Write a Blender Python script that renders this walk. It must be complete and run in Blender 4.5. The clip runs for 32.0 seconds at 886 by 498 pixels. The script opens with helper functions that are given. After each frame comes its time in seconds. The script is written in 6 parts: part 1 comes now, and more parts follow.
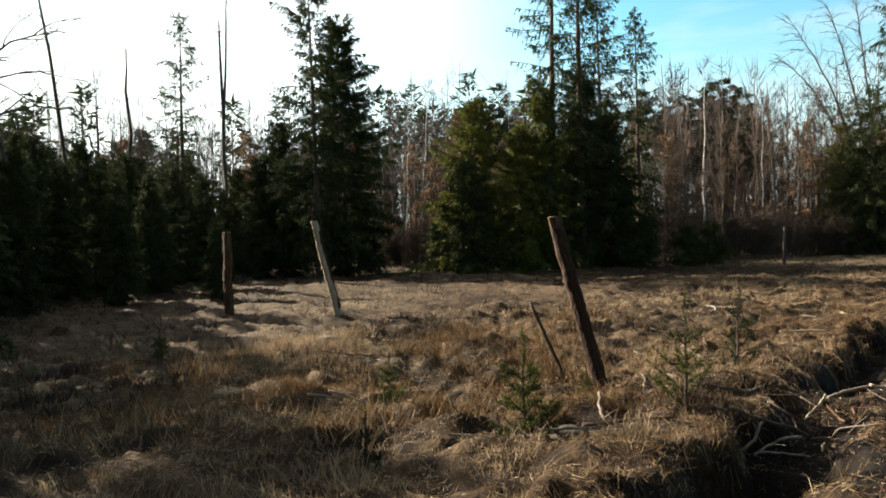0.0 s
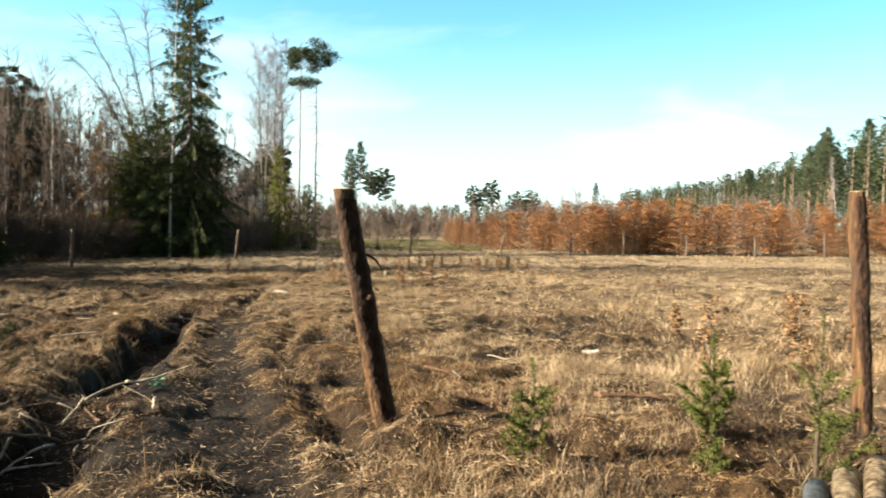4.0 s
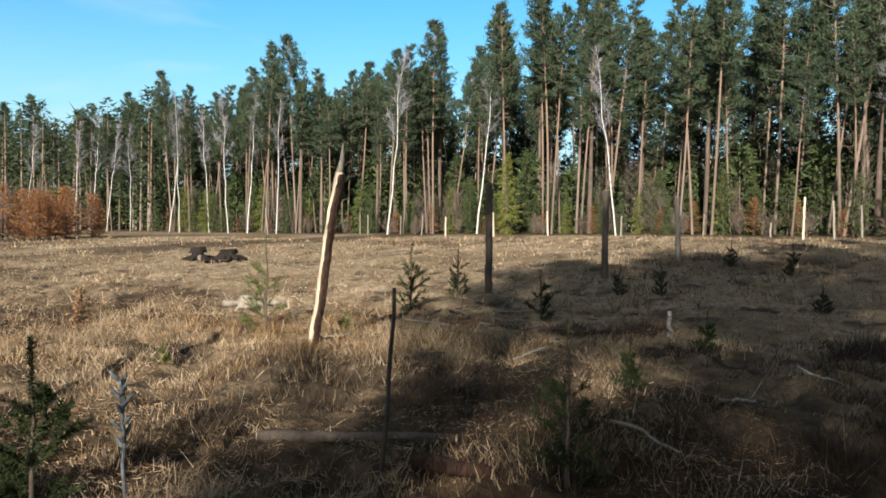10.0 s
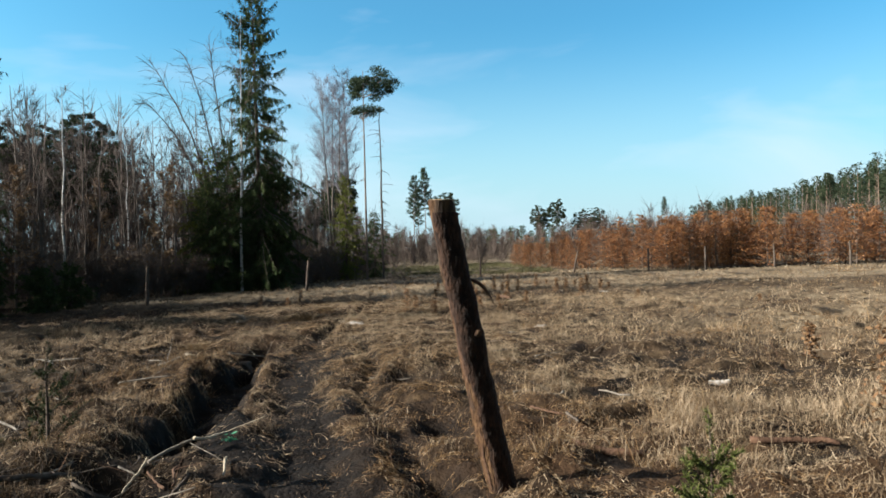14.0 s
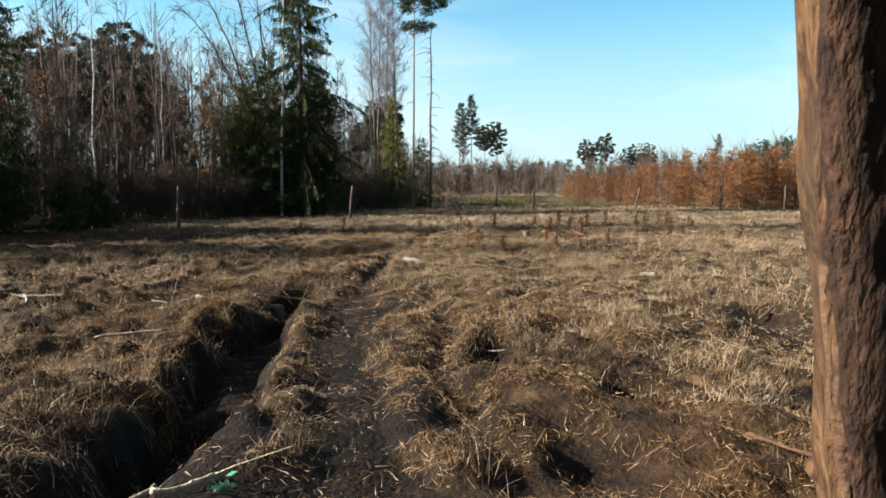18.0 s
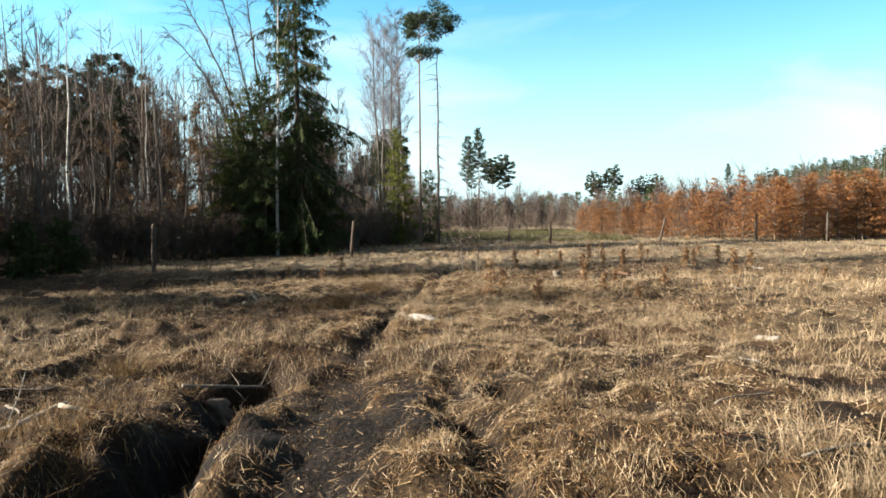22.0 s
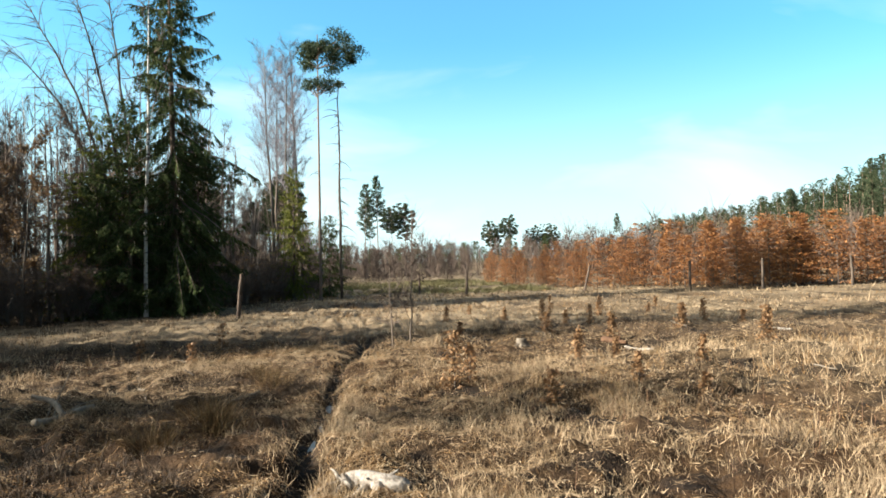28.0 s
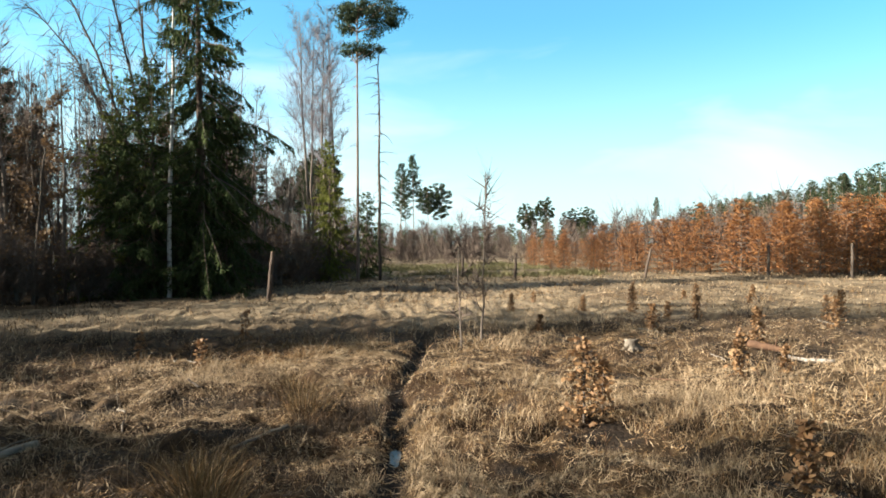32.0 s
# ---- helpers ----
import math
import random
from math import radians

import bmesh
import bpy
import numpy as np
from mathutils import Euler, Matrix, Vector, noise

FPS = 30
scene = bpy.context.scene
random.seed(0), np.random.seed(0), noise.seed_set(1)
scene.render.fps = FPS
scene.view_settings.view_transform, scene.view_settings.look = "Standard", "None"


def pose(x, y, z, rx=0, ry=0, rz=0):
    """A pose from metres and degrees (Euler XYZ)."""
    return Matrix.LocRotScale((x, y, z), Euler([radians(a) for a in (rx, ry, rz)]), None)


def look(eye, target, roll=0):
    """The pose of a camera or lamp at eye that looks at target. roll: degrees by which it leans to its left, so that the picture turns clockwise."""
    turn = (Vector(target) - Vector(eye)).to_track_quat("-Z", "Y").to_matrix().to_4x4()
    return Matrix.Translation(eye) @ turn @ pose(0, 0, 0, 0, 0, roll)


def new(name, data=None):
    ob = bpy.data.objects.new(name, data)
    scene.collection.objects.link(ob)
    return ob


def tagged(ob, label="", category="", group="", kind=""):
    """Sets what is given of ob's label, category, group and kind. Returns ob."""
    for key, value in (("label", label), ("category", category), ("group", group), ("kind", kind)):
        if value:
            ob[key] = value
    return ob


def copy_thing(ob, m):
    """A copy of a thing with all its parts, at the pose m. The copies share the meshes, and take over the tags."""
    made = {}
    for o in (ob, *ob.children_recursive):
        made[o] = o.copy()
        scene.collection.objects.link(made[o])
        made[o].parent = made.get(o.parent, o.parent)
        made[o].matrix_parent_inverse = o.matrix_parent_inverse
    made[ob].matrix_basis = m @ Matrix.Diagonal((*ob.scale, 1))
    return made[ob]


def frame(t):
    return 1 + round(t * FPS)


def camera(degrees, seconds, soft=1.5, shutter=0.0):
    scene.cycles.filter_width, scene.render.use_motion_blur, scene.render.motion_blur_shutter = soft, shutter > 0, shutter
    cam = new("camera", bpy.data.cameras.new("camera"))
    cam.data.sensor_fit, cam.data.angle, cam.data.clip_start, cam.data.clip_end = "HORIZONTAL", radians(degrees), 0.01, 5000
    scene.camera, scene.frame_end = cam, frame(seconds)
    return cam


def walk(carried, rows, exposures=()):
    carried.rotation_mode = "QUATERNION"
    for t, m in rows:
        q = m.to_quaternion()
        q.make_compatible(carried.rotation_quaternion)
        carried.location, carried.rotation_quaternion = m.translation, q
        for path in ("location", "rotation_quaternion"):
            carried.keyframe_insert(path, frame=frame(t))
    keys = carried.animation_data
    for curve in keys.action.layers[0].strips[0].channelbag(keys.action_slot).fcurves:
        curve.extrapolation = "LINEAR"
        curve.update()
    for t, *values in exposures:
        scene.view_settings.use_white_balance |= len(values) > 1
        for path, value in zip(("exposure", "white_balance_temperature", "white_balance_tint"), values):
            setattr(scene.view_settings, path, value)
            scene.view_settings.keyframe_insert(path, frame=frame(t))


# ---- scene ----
cam = camera(63.4, 32.0, soft=1.7, shutter=0.12)
METRES, EYE, TURN = 16.9, 1.5, -43.0
ROWS = [
    (0.0, 0.0, 0.0, 0.0, 0.09, 1.52, 3.23),
    (0.5, -0.002, 0.0002, 0.0, 3.91, 2.0, 2.57),
    (1.0, -0.0026, 0.0004, -0.0007, 2.48, 0.32, 1.53),
    (1.5, -0.0022, 0.0008, -0.0011, 0.54, -0.48, 1.48),
    (2.0, 0.0, 0.0, -0.0011, -6.23, -0.68, 1.64),
    (2.5, 0.0036, -0.0019, -0.0007, -15.41, -0.58, 1.72),
    (3.0, 0.0086, -0.0038, -0.0005, -25.95, 0.1, 1.95),
    (3.5, 0.0144, -0.0049, -0.001, -35.94, -0.59, 1.88),
    (4.0, 0.0163, -0.0052, -0.0006, -52.29, -1.18, 2.65),
    (4.5, 0.0154, -0.0057, 0.0, -66.36, -1.91, 2.36),
    (7.0, 0.0192, -0.0199, -0.0004, -100.3, -3.14, 1.91),
    (7.5, 0.0198, -0.0226, -0.001, -105.52, -4.53, 2.01),
    (8.0, 0.0201, -0.023, -0.0009, -111.03, -4.73, 1.78),
    (8.5, 0.0199, -0.023, -0.0007, -114.3, -4.94, 1.87),
    (9.0, 0.02, -0.0229, -0.0009, -115.66, -5.51, 1.74),
    (9.5, 0.0198, -0.0228, -0.0008, -114.76, -5.4, 2.29),
    (10.0, 0.0195, -0.023, -0.0009, -114.02, -5.16, 1.97),
    (10.5, 0.0198, -0.0227, -0.001, -108.62, -4.43, 2.02),
    (11.0, 0.0218, -0.0201, -0.0017, -95.05, -4.08, 2.56),
    (11.5, 0.0239, -0.0115, -0.0013, -81.39, -2.85, 3.42),
    (12.0, 0.0268, -0.0005, -0.0011, -73.62, -3.1, 4.17),
    (12.5, 0.0304, 0.0093, -0.0016, -63.7, -3.42, 3.55),
    (13.0, 0.0397, 0.0199, -0.0025, -56.62, -3.5, 2.96),
    (13.5, 0.0458, 0.0312, -0.0013, -48.03, -1.59, 3.38),
    (14.0, 0.0529, 0.0496, -0.0008, -47.06, 1.07, 5.3),
    (14.5, 0.0649, 0.0661, -0.0026, -45.03, 0.37, 5.1),
    (15.0, 0.0785, 0.083, -0.0019, -42.12, -0.81, 3.98),
    (15.5, 0.0902, 0.1042, -0.0023, -44.92, -0.8, 4.65),
    (17.5, 0.1414, 0.1802, -0.0036, -45.42, -2.04, 3.83),
    (18.0, 0.1547, 0.1985, -0.0045, -43.77, -4.13, 3.3),
    (18.5, 0.1692, 0.2184, -0.0037, -46.29, -5.54, 3.95),
    (19.0, 0.1874, 0.237, -0.0048, -45.51, -4.54, 3.16),
    (19.5, 0.203, 0.2562, -0.0056, -48.43, -3.36, 3.78),
    (20.0, 0.221, 0.2756, -0.0046, -49.7, -2.28, 4.68),
    (20.5, 0.2392, 0.2937, -0.0033, -45.6, -2.05, 4.45),
    (21.0, 0.2547, 0.3145, -0.0027, -45.77, -1.2, 5.33),
    (21.5, 0.2729, 0.3337, -0.0036, -41.98, 0.65, 5.94),
    (22.0, 0.2876, 0.3522, -0.0039, -43.22, -1.32, 4.24),
    (22.5, 0.3024, 0.3735, -0.0026, -46.15, -2.11, 5.34),
    (23.0, 0.3187, 0.394, -0.0025, -43.31, -1.29, 4.0),
    (23.5, 0.3315, 0.4157, -0.0022, -44.65, 0.52, 3.92),
    (24.0, 0.3462, 0.4355, -0.0015, -44.51, 1.67, 4.45),
    (24.5, 0.3634, 0.4557, -0.0009, -43.08, -1.33, 4.38),
    (25.0, 0.3787, 0.4769, 0.0004, -47.56, 0.12, 3.81),
    (25.5, 0.3969, 0.4947, 0.0004, -48.79, 3.09, 4.38),
    (27.5, 0.4557, 0.5703, 0.002, -50.06, 2.17, 3.94),
    (28.0, 0.4687, 0.5887, 0.004, -51.61, 2.04, 5.07),
    (28.5, 0.4854, 0.6062, 0.0042, -50.89, 1.84, 3.06),
    (29.0, 0.4974, 0.6239, 0.0031, -52.62, 2.56, 3.6),
    (29.5, 0.5111, 0.642, 0.0029, -53.13, 0.54, 3.95),
    (30.0, 0.5281, 0.6596, 0.0033, -49.62, 0.99, 1.9),
    (30.5, 0.5422, 0.6798, 0.0023, -49.6, 2.2, 3.03),
    (31.0, 0.5571, 0.6997, 0.0029, -47.23, 2.4, 4.17),
    (31.5, 0.573, 0.7189, 0.0038, -45.49, 0.63, 3.01),
    (32.0, 0.5851, 0.7388, 0.0044, -49.02, 0.86, 4.18),
]
EXPOSURES = [(0.0, 2.08, 7150, 13), (2.0, 2.3, 7050, 13), (4.0, 2.45, 7200, 10), (7.0, 2.08, 6200, 12), (9.0, 1.68, 6150, 13), (10.0, 1.66, 6250, 12), (11.0, 1.54, 6050, 10), (13.0, 1.33, 5700, 9), (14.0, 1.62, 6000, 10), (15.5, 1.68, 6250, 11), (18.0, 1.85, 6400, 13), (23.0, 2.25, 6500, 10), (32.0, 2.22, 6600, 10)]
LEVEL = pose(0, 0, EYE, -4.0, 1.5, 0) @ pose(0, 0, 0, 0, 0, TURN)
walk(cam, [(t, LEVEL @ pose(METRES * x, METRES * y, METRES * z, 90 + pitch, roll, yaw)) for t, x, y, z, yaw, pitch, roll in ROWS], EXPOSURES)

# ---- light ----
SUN_TURN, SUN_HEIGHT = -9.0, 25.0
world = bpy.data.worlds.new("sky")
scene.world = world
world.use_nodes = True
wn, wl = world.node_tree.nodes, world.node_tree.links
wn.clear()
sky = wn.new("ShaderNodeTexSky")
sky.sky_type = "NISHITA"
sky.sun_disc = False
sky.sun_elevation, sky.sun_rotation = radians(SUN_HEIGHT), radians(SUN_TURN)
sky.air_density, sky.dust_density, sky.ozone_density = 1.0, 3.2, 3.0
co = wn.new("ShaderNodeTexCoord")
squash = wn.new("ShaderNodeMapping")
squash.inputs["Scale"].default_value = (0.7, 1.6, 5.0)
squash.inputs["Rotation"].default_value = (0.15, 0.1, 0.9)
wisps = wn.new("ShaderNodeTexNoise")
wisps.inputs["Scale"].default_value, wisps.inputs["Detail"].default_value = 1.6, 5.0
wisps.inputs["Distortion"].default_value = 0.6
band = wn.new("ShaderNodeMapRange")
band.inputs["From Min"].default_value, band.inputs["From Max"].default_value = 0.5, 0.78
band.inputs["To Max"].default_value = 0.48
cloud = wn.new("ShaderNodeMix")
cloud.data_type = "RGBA"
cloud.inputs["B"].default_value = (6.5, 7.0, 7.6, 1)
back = wn.new("ShaderNodeBackground")
back.inputs["Strength"].default_value = 0.046
wout = wn.new("ShaderNodeOutputWorld")
wl.new(co.outputs["Generated"], squash.inputs["Vector"])
wl.new(squash.outputs["Vector"], wisps.inputs["Vector"])
wl.new(wisps.outputs["Fac"], band.inputs["Value"])
wl.new(band.outputs["Result"], cloud.inputs["Factor"])
lift = wn.new("ShaderNodeSeparateXYZ")
wl.new(co.outputs["Generated"], lift.inputs["Vector"])
low = wn.new("ShaderNodeMapRange")
low.interpolation_type = "SMOOTHSTEP"
low.inputs["From Min"].default_value, low.inputs["From Max"].default_value = -0.05, 0.3
low.inputs["To Min"].default_value, low.inputs["To Max"].default_value = 0.75, 0.0
wl.new(lift.outputs["Z"], low.inputs["Value"])
tint = wn.new("ShaderNodeMix")
tint.data_type, tint.blend_type = "RGBA", "MULTIPLY"
tint.inputs["Factor"].default_value = 1.0
high = wn.new("ShaderNodeMapRange")
high.interpolation_type = "SMOOTHSTEP"
high.inputs["From Min"].default_value, high.inputs["From Max"].default_value = 0.36, 0.6
wl.new(lift.outputs["Z"], high.inputs["Value"])
hue = wn.new("ShaderNodeMix")
hue.data_type = "RGBA"
hue.inputs["A"].default_value, hue.inputs["B"].default_value = (0.74, 1.58, 1.6, 1), (0.62, 0.42, 0.27, 1)
wl.new(high.outputs["Result"], hue.inputs["Factor"])
wl.new(hue.outputs["Result"], tint.inputs["B"])
wl.new(sky.outputs["Color"], tint.inputs["A"])
pale = wn.new("ShaderNodeMix")
pale.data_type = "RGBA"
pale.inputs["B"].default_value = (6.0, 7.9, 8.2, 1)
wl.new(low.outputs["Result"], pale.inputs["Factor"])
wl.new(tint.outputs["Result"], pale.inputs["A"])
SUN_WAY = Vector((math.sin(radians(SUN_TURN)) * math.cos(radians(SUN_HEIGHT)), math.cos(radians(SUN_TURN)) * math.cos(radians(SUN_HEIGHT)), math.sin(radians(SUN_HEIGHT))))
near_sun = wn.new("ShaderNodeVectorMath")
near_sun.operation = "DOT_PRODUCT"
near_sun.inputs[1].default_value = SUN_WAY
wl.new(co.outputs["Generated"], near_sun.inputs[0])
glare = wn.new("ShaderNodeMapRange")
glare.interpolation_type = "SMOOTHSTEP"
glare.inputs["From Min"].default_value, glare.inputs["From Max"].default_value = 0.45, 0.85
glare.inputs["To Max"].default_value = 0.8
wl.new(near_sun.outputs["Value"], glare.inputs["Value"])
haze = wn.new("ShaderNodeMix")
haze.data_type = "RGBA"
haze.inputs["B"].default_value = (9.0, 9.6, 10.0, 1)
wl.new(glare.outputs["Result"], haze.inputs["Factor"])
wl.new(pale.outputs["Result"], haze.inputs["A"])
wl.new(haze.outputs["Result"], cloud.inputs["A"])
wl.new(cloud.outputs["Result"], back.inputs["Color"])
wl.new(back.outputs["Background"], wout.inputs["Surface"])

sun_data = bpy.data.lights.new("sun", "SUN")
sun_data.energy, sun_data.angle, sun_data.color = 5.0, radians(0.6), (1.0, 0.92, 0.78)
sun_lamp = new("sun", sun_data)
sun_lamp.matrix_world = look(SUN_WAY * 60, (0, 0, 0))


# ---- materials ----
def material(name, colours, scale=8.0, rough=0.85, vary="island", spread=0.5, bump=0.0, bump_scale=40.0, see_through=0.0, stretch=(1, 1, 1), specular=0.25):
    """A surface whose colour runs through a few tones: by piece (island), by whole object (object) and by a noise grain."""
    m = bpy.data.materials.new(name)
    m.use_nodes = True
    n, l = m.node_tree.nodes, m.node_tree.links
    bsdf = n["Principled BSDF"]
    bsdf.inputs["Roughness"].default_value = rough
    bsdf.inputs["Specular IOR Level"].default_value = specular
    ramp = n.new("ShaderNodeValToRGB")
    while len(ramp.color_ramp.elements) < len(colours):
        ramp.color_ramp.elements.new(0.5)
    for i, c in enumerate(colours):
        ramp.color_ramp.elements[i].position = i / max(1, len(colours) - 1)
        ramp.color_ramp.elements[i].color = (*c, 1)
    tex = n.new("ShaderNodeTexCoord")
    mapping = n.new("ShaderNodeMapping")
    mapping.inputs["Scale"].default_value = stretch
    l.new(tex.outputs["Object"], mapping.inputs["Vector"])
    grain = n.new("ShaderNodeTexNoise")
    grain.inputs["Scale"].default_value, grain.inputs["Detail"].default_value, grain.inputs["Roughness"].default_value = scale, 5.0, 0.65
    l.new(mapping.outputs["Vector"], grain.inputs["Vector"])
    wide = n.new("ShaderNodeMapRange")
    wide.inputs["From Min"].default_value, wide.inputs["From Max"].default_value = 0.28, 0.72
    l.new(grain.outputs["Fac"], wide.inputs["Value"])
    mix = n.new("ShaderNodeMix")
    mix.inputs["Factor"].default_value = spread
    l.new(wide.outputs["Result"], mix.inputs["A"])
    if vary == "island":
        l.new(n.new("ShaderNodeNewGeometry").outputs["Random Per Island"], mix.inputs["B"])
    elif vary == "object":
        l.new(n.new("ShaderNodeObjectInfo").outputs["Random"], mix.inputs["B"])
    else:
        mix.inputs["Factor"].default_value = 0.0
    l.new(mix.outputs["Result"], ramp.inputs["Fac"])
    l.new(ramp.outputs["Color"], bsdf.inputs["Base Color"])
    if bump:
        fine = n.new("ShaderNodeTexNoise")
        fine.inputs["Scale"].default_value, fine.inputs["Detail"].default_value = bump_scale, 6.0
        l.new(mapping.outputs["Vector"], fine.inputs["Vector"])
        bp = n.new("ShaderNodeBump")
        bp.inputs["Strength"].default_value, bp.inputs["Distance"].default_value = bump, 0.03
        l.new(fine.outputs["Fac"], bp.inputs["Height"])
        l.new(bp.outputs["Normal"], bsdf.inputs["Normal"])
    if see_through:
        glow = n.new("ShaderNodeBsdfTranslucent")
        l.new(ramp.outputs["Color"], glow.inputs["Color"])
        both = n.new("ShaderNodeMixShader")
        both.inputs["Fac"].default_value = see_through
        l.new(bsdf.outputs["BSDF"], both.inputs[1])
        l.new(glow.outputs["BSDF"], both.inputs[2])
        l.new(both.outputs["Shader"], n["Material Output"].inputs["Surface"])
    return m


STRAW = material("dry straw grass", [(0.0404, 0.0267, 0.0162), (0.1615, 0.113, 0.0678), (0.3391, 0.2543, 0.1615), (0.533, 0.436, 0.3108)], 2.2, 0.7, spread=0.48, see_through=0.25)
RUST = material("rusty brown grass", [(0.0255, 0.0145, 0.0068), (0.0935, 0.051, 0.0204), (0.187, 0.1105, 0.0467), (0.306, 0.2082, 0.102)], 1.2, 0.75, spread=0.7, see_through=0.2)
# real undergrowth tone, also the dark fill for ground under tree shade
HEATH_SHADE = material("dark withered undergrowth and ground shade", [(0.014, 0.0095, 0.0068), (0.034, 0.023, 0.015), (0.066, 0.044, 0.026)], 2.0, 0.85, spread=0.6)
SEDGE = material("olive sedge grass", [(0.0315, 0.0196, 0.0084), (0.077, 0.0504, 0.021), (0.14, 0.0945, 0.042)], 1.5, 0.75, spread=0.6, see_through=0.2)
GREENS = material("yellow-green young growth", [(0.06, 0.05, 0.022), (0.1, 0.092, 0.04), (0.15, 0.14, 0.065)], 1.5, 0.75, spread=0.6, see_through=0.2)
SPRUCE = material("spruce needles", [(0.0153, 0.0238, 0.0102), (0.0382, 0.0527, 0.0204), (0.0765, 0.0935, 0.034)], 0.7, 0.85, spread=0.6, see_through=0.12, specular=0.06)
# olive foliage, its tone raised and yellowed for the sun on the boughs
OLIVE_SUNLIT = material("olive spruce needles brightened for sun", [(0.036, 0.048, 0.012), (0.096, 0.108, 0.024), (0.176, 0.172, 0.04)], 0.7, 0.85, spread=0.6, see_through=0.2, specular=0.06)
PINE = material("pine needles", [(0.011, 0.0175, 0.0115), (0.034, 0.048, 0.028), (0.08, 0.098, 0.052)], 0.5, 0.85, spread=0.6, see_through=0.15, specular=0.06)
FARPINE = material("dense dark pine needles", [(0.009, 0.014, 0.008), (0.027, 0.037, 0.02), (0.06, 0.072, 0.035)], 0.5, 0.85, spread=0.6, see_through=0.1, specular=0.06)
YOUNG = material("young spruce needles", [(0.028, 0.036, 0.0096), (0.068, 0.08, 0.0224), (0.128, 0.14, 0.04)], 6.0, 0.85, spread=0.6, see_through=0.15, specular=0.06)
# copy of the young needles with tree shade put into the colour
YOUNG_SHADED = material("young spruce needles darkened for shade", [(0.012, 0.018, 0.0072), (0.024, 0.033, 0.0132), (0.042, 0.048, 0.018)], 6.0, 0.85, spread=0.6, specular=0.06)
BEECH = material("withered beech leaves", [(0.072, 0.0238, 0.0086), (0.1656, 0.0648, 0.0202), (0.2448, 0.108, 0.0346), (0.3024, 0.1584, 0.0612)], 0.6, 0.6, spread=0.65, see_through=0.18)
SAPLEAF = material("curled tan brown leaves", [(0.0845, 0.0423, 0.0195), (0.1755, 0.0975, 0.0455), (0.2795, 0.182, 0.0943)], 3.0, 0.65, spread=0.6, see_through=0.25)
OAKLEAF = material("dull brown hanging leaves", [(0.072, 0.0408, 0.0192), (0.144, 0.087, 0.042), (0.21, 0.141, 0.078)], 0.6, 0.7, spread=0.6, see_through=0.25)
GREYBARK = material("grey brown bark", [(0.0413, 0.0323, 0.0263), (0.0975, 0.0788, 0.0645), (0.2025, 0.1725, 0.1462)], 3.0, 0.9, "object", 0.35, 0.5, 30, stretch=(1, 1, 0.25))
TWIG = material("bare twigs", [(0.042, 0.0294, 0.0231), (0.0875, 0.0651, 0.0525), (0.168, 0.133, 0.1134)], 0.8, 0.9, "object", 0.5)
LILAC = material("fine lilac grey twigs", [(0.085, 0.078, 0.088), (0.145, 0.136, 0.152), (0.215, 0.203, 0.225)], 0.8, 0.9, "object", 0.5)
DARKBARK = material("dark spruce bark", [(0.032, 0.024, 0.02), (0.072, 0.052, 0.04), (0.128, 0.096, 0.072)], 5.0, 0.9, "object", 0.3, 0.5, 40, stretch=(1, 1, 0.3))
DEADBARK = material("dead grey bark", [(0.0263, 0.021, 0.0165), (0.0675, 0.0525, 0.0413), (0.15, 0.12, 0.09)], 5.0, 0.9, "object", 0.3, 0.5, 40, stretch=(1, 1, 0.2))


def pine_bark():
    """Grey brown plates below, flaking orange above."""
    m = material("pine bark", [(0.045, 0.0323, 0.0248), (0.0975, 0.0728, 0.057), (0.165, 0.126, 0.1013)], 4.0, 0.85, "object", 0.4, 0.5, 25, stretch=(1, 1, 0.25))
    n, l = m.node_tree.nodes, m.node_tree.links
    bsdf, ramp = n["Principled BSDF"], n["Color Ramp"]
    tex = n.new("ShaderNodeTexCoord")
    sep = n.new("ShaderNodeSeparateXYZ")
    l.new(tex.outputs["Object"], sep.inputs["Vector"])
    up = n.new("ShaderNodeMapRange")
    up.inputs["From Min"].default_value, up.inputs["From Max"].default_value = 3.0, 9.0
    l.new(sep.outputs["Z"], up.inputs["Value"])
    mix = n.new("ShaderNodeMix")
    mix.data_type = "RGBA"
    mix.inputs["B"].default_value = (0.14, 0.098, 0.07, 1)
    l.new(up.outputs["Result"], mix.inputs["Factor"])
    l.new(ramp.outputs["Color"], mix.inputs["A"])
    l.new(mix.outputs["Result"], bsdf.inputs["Base Color"])
    return m


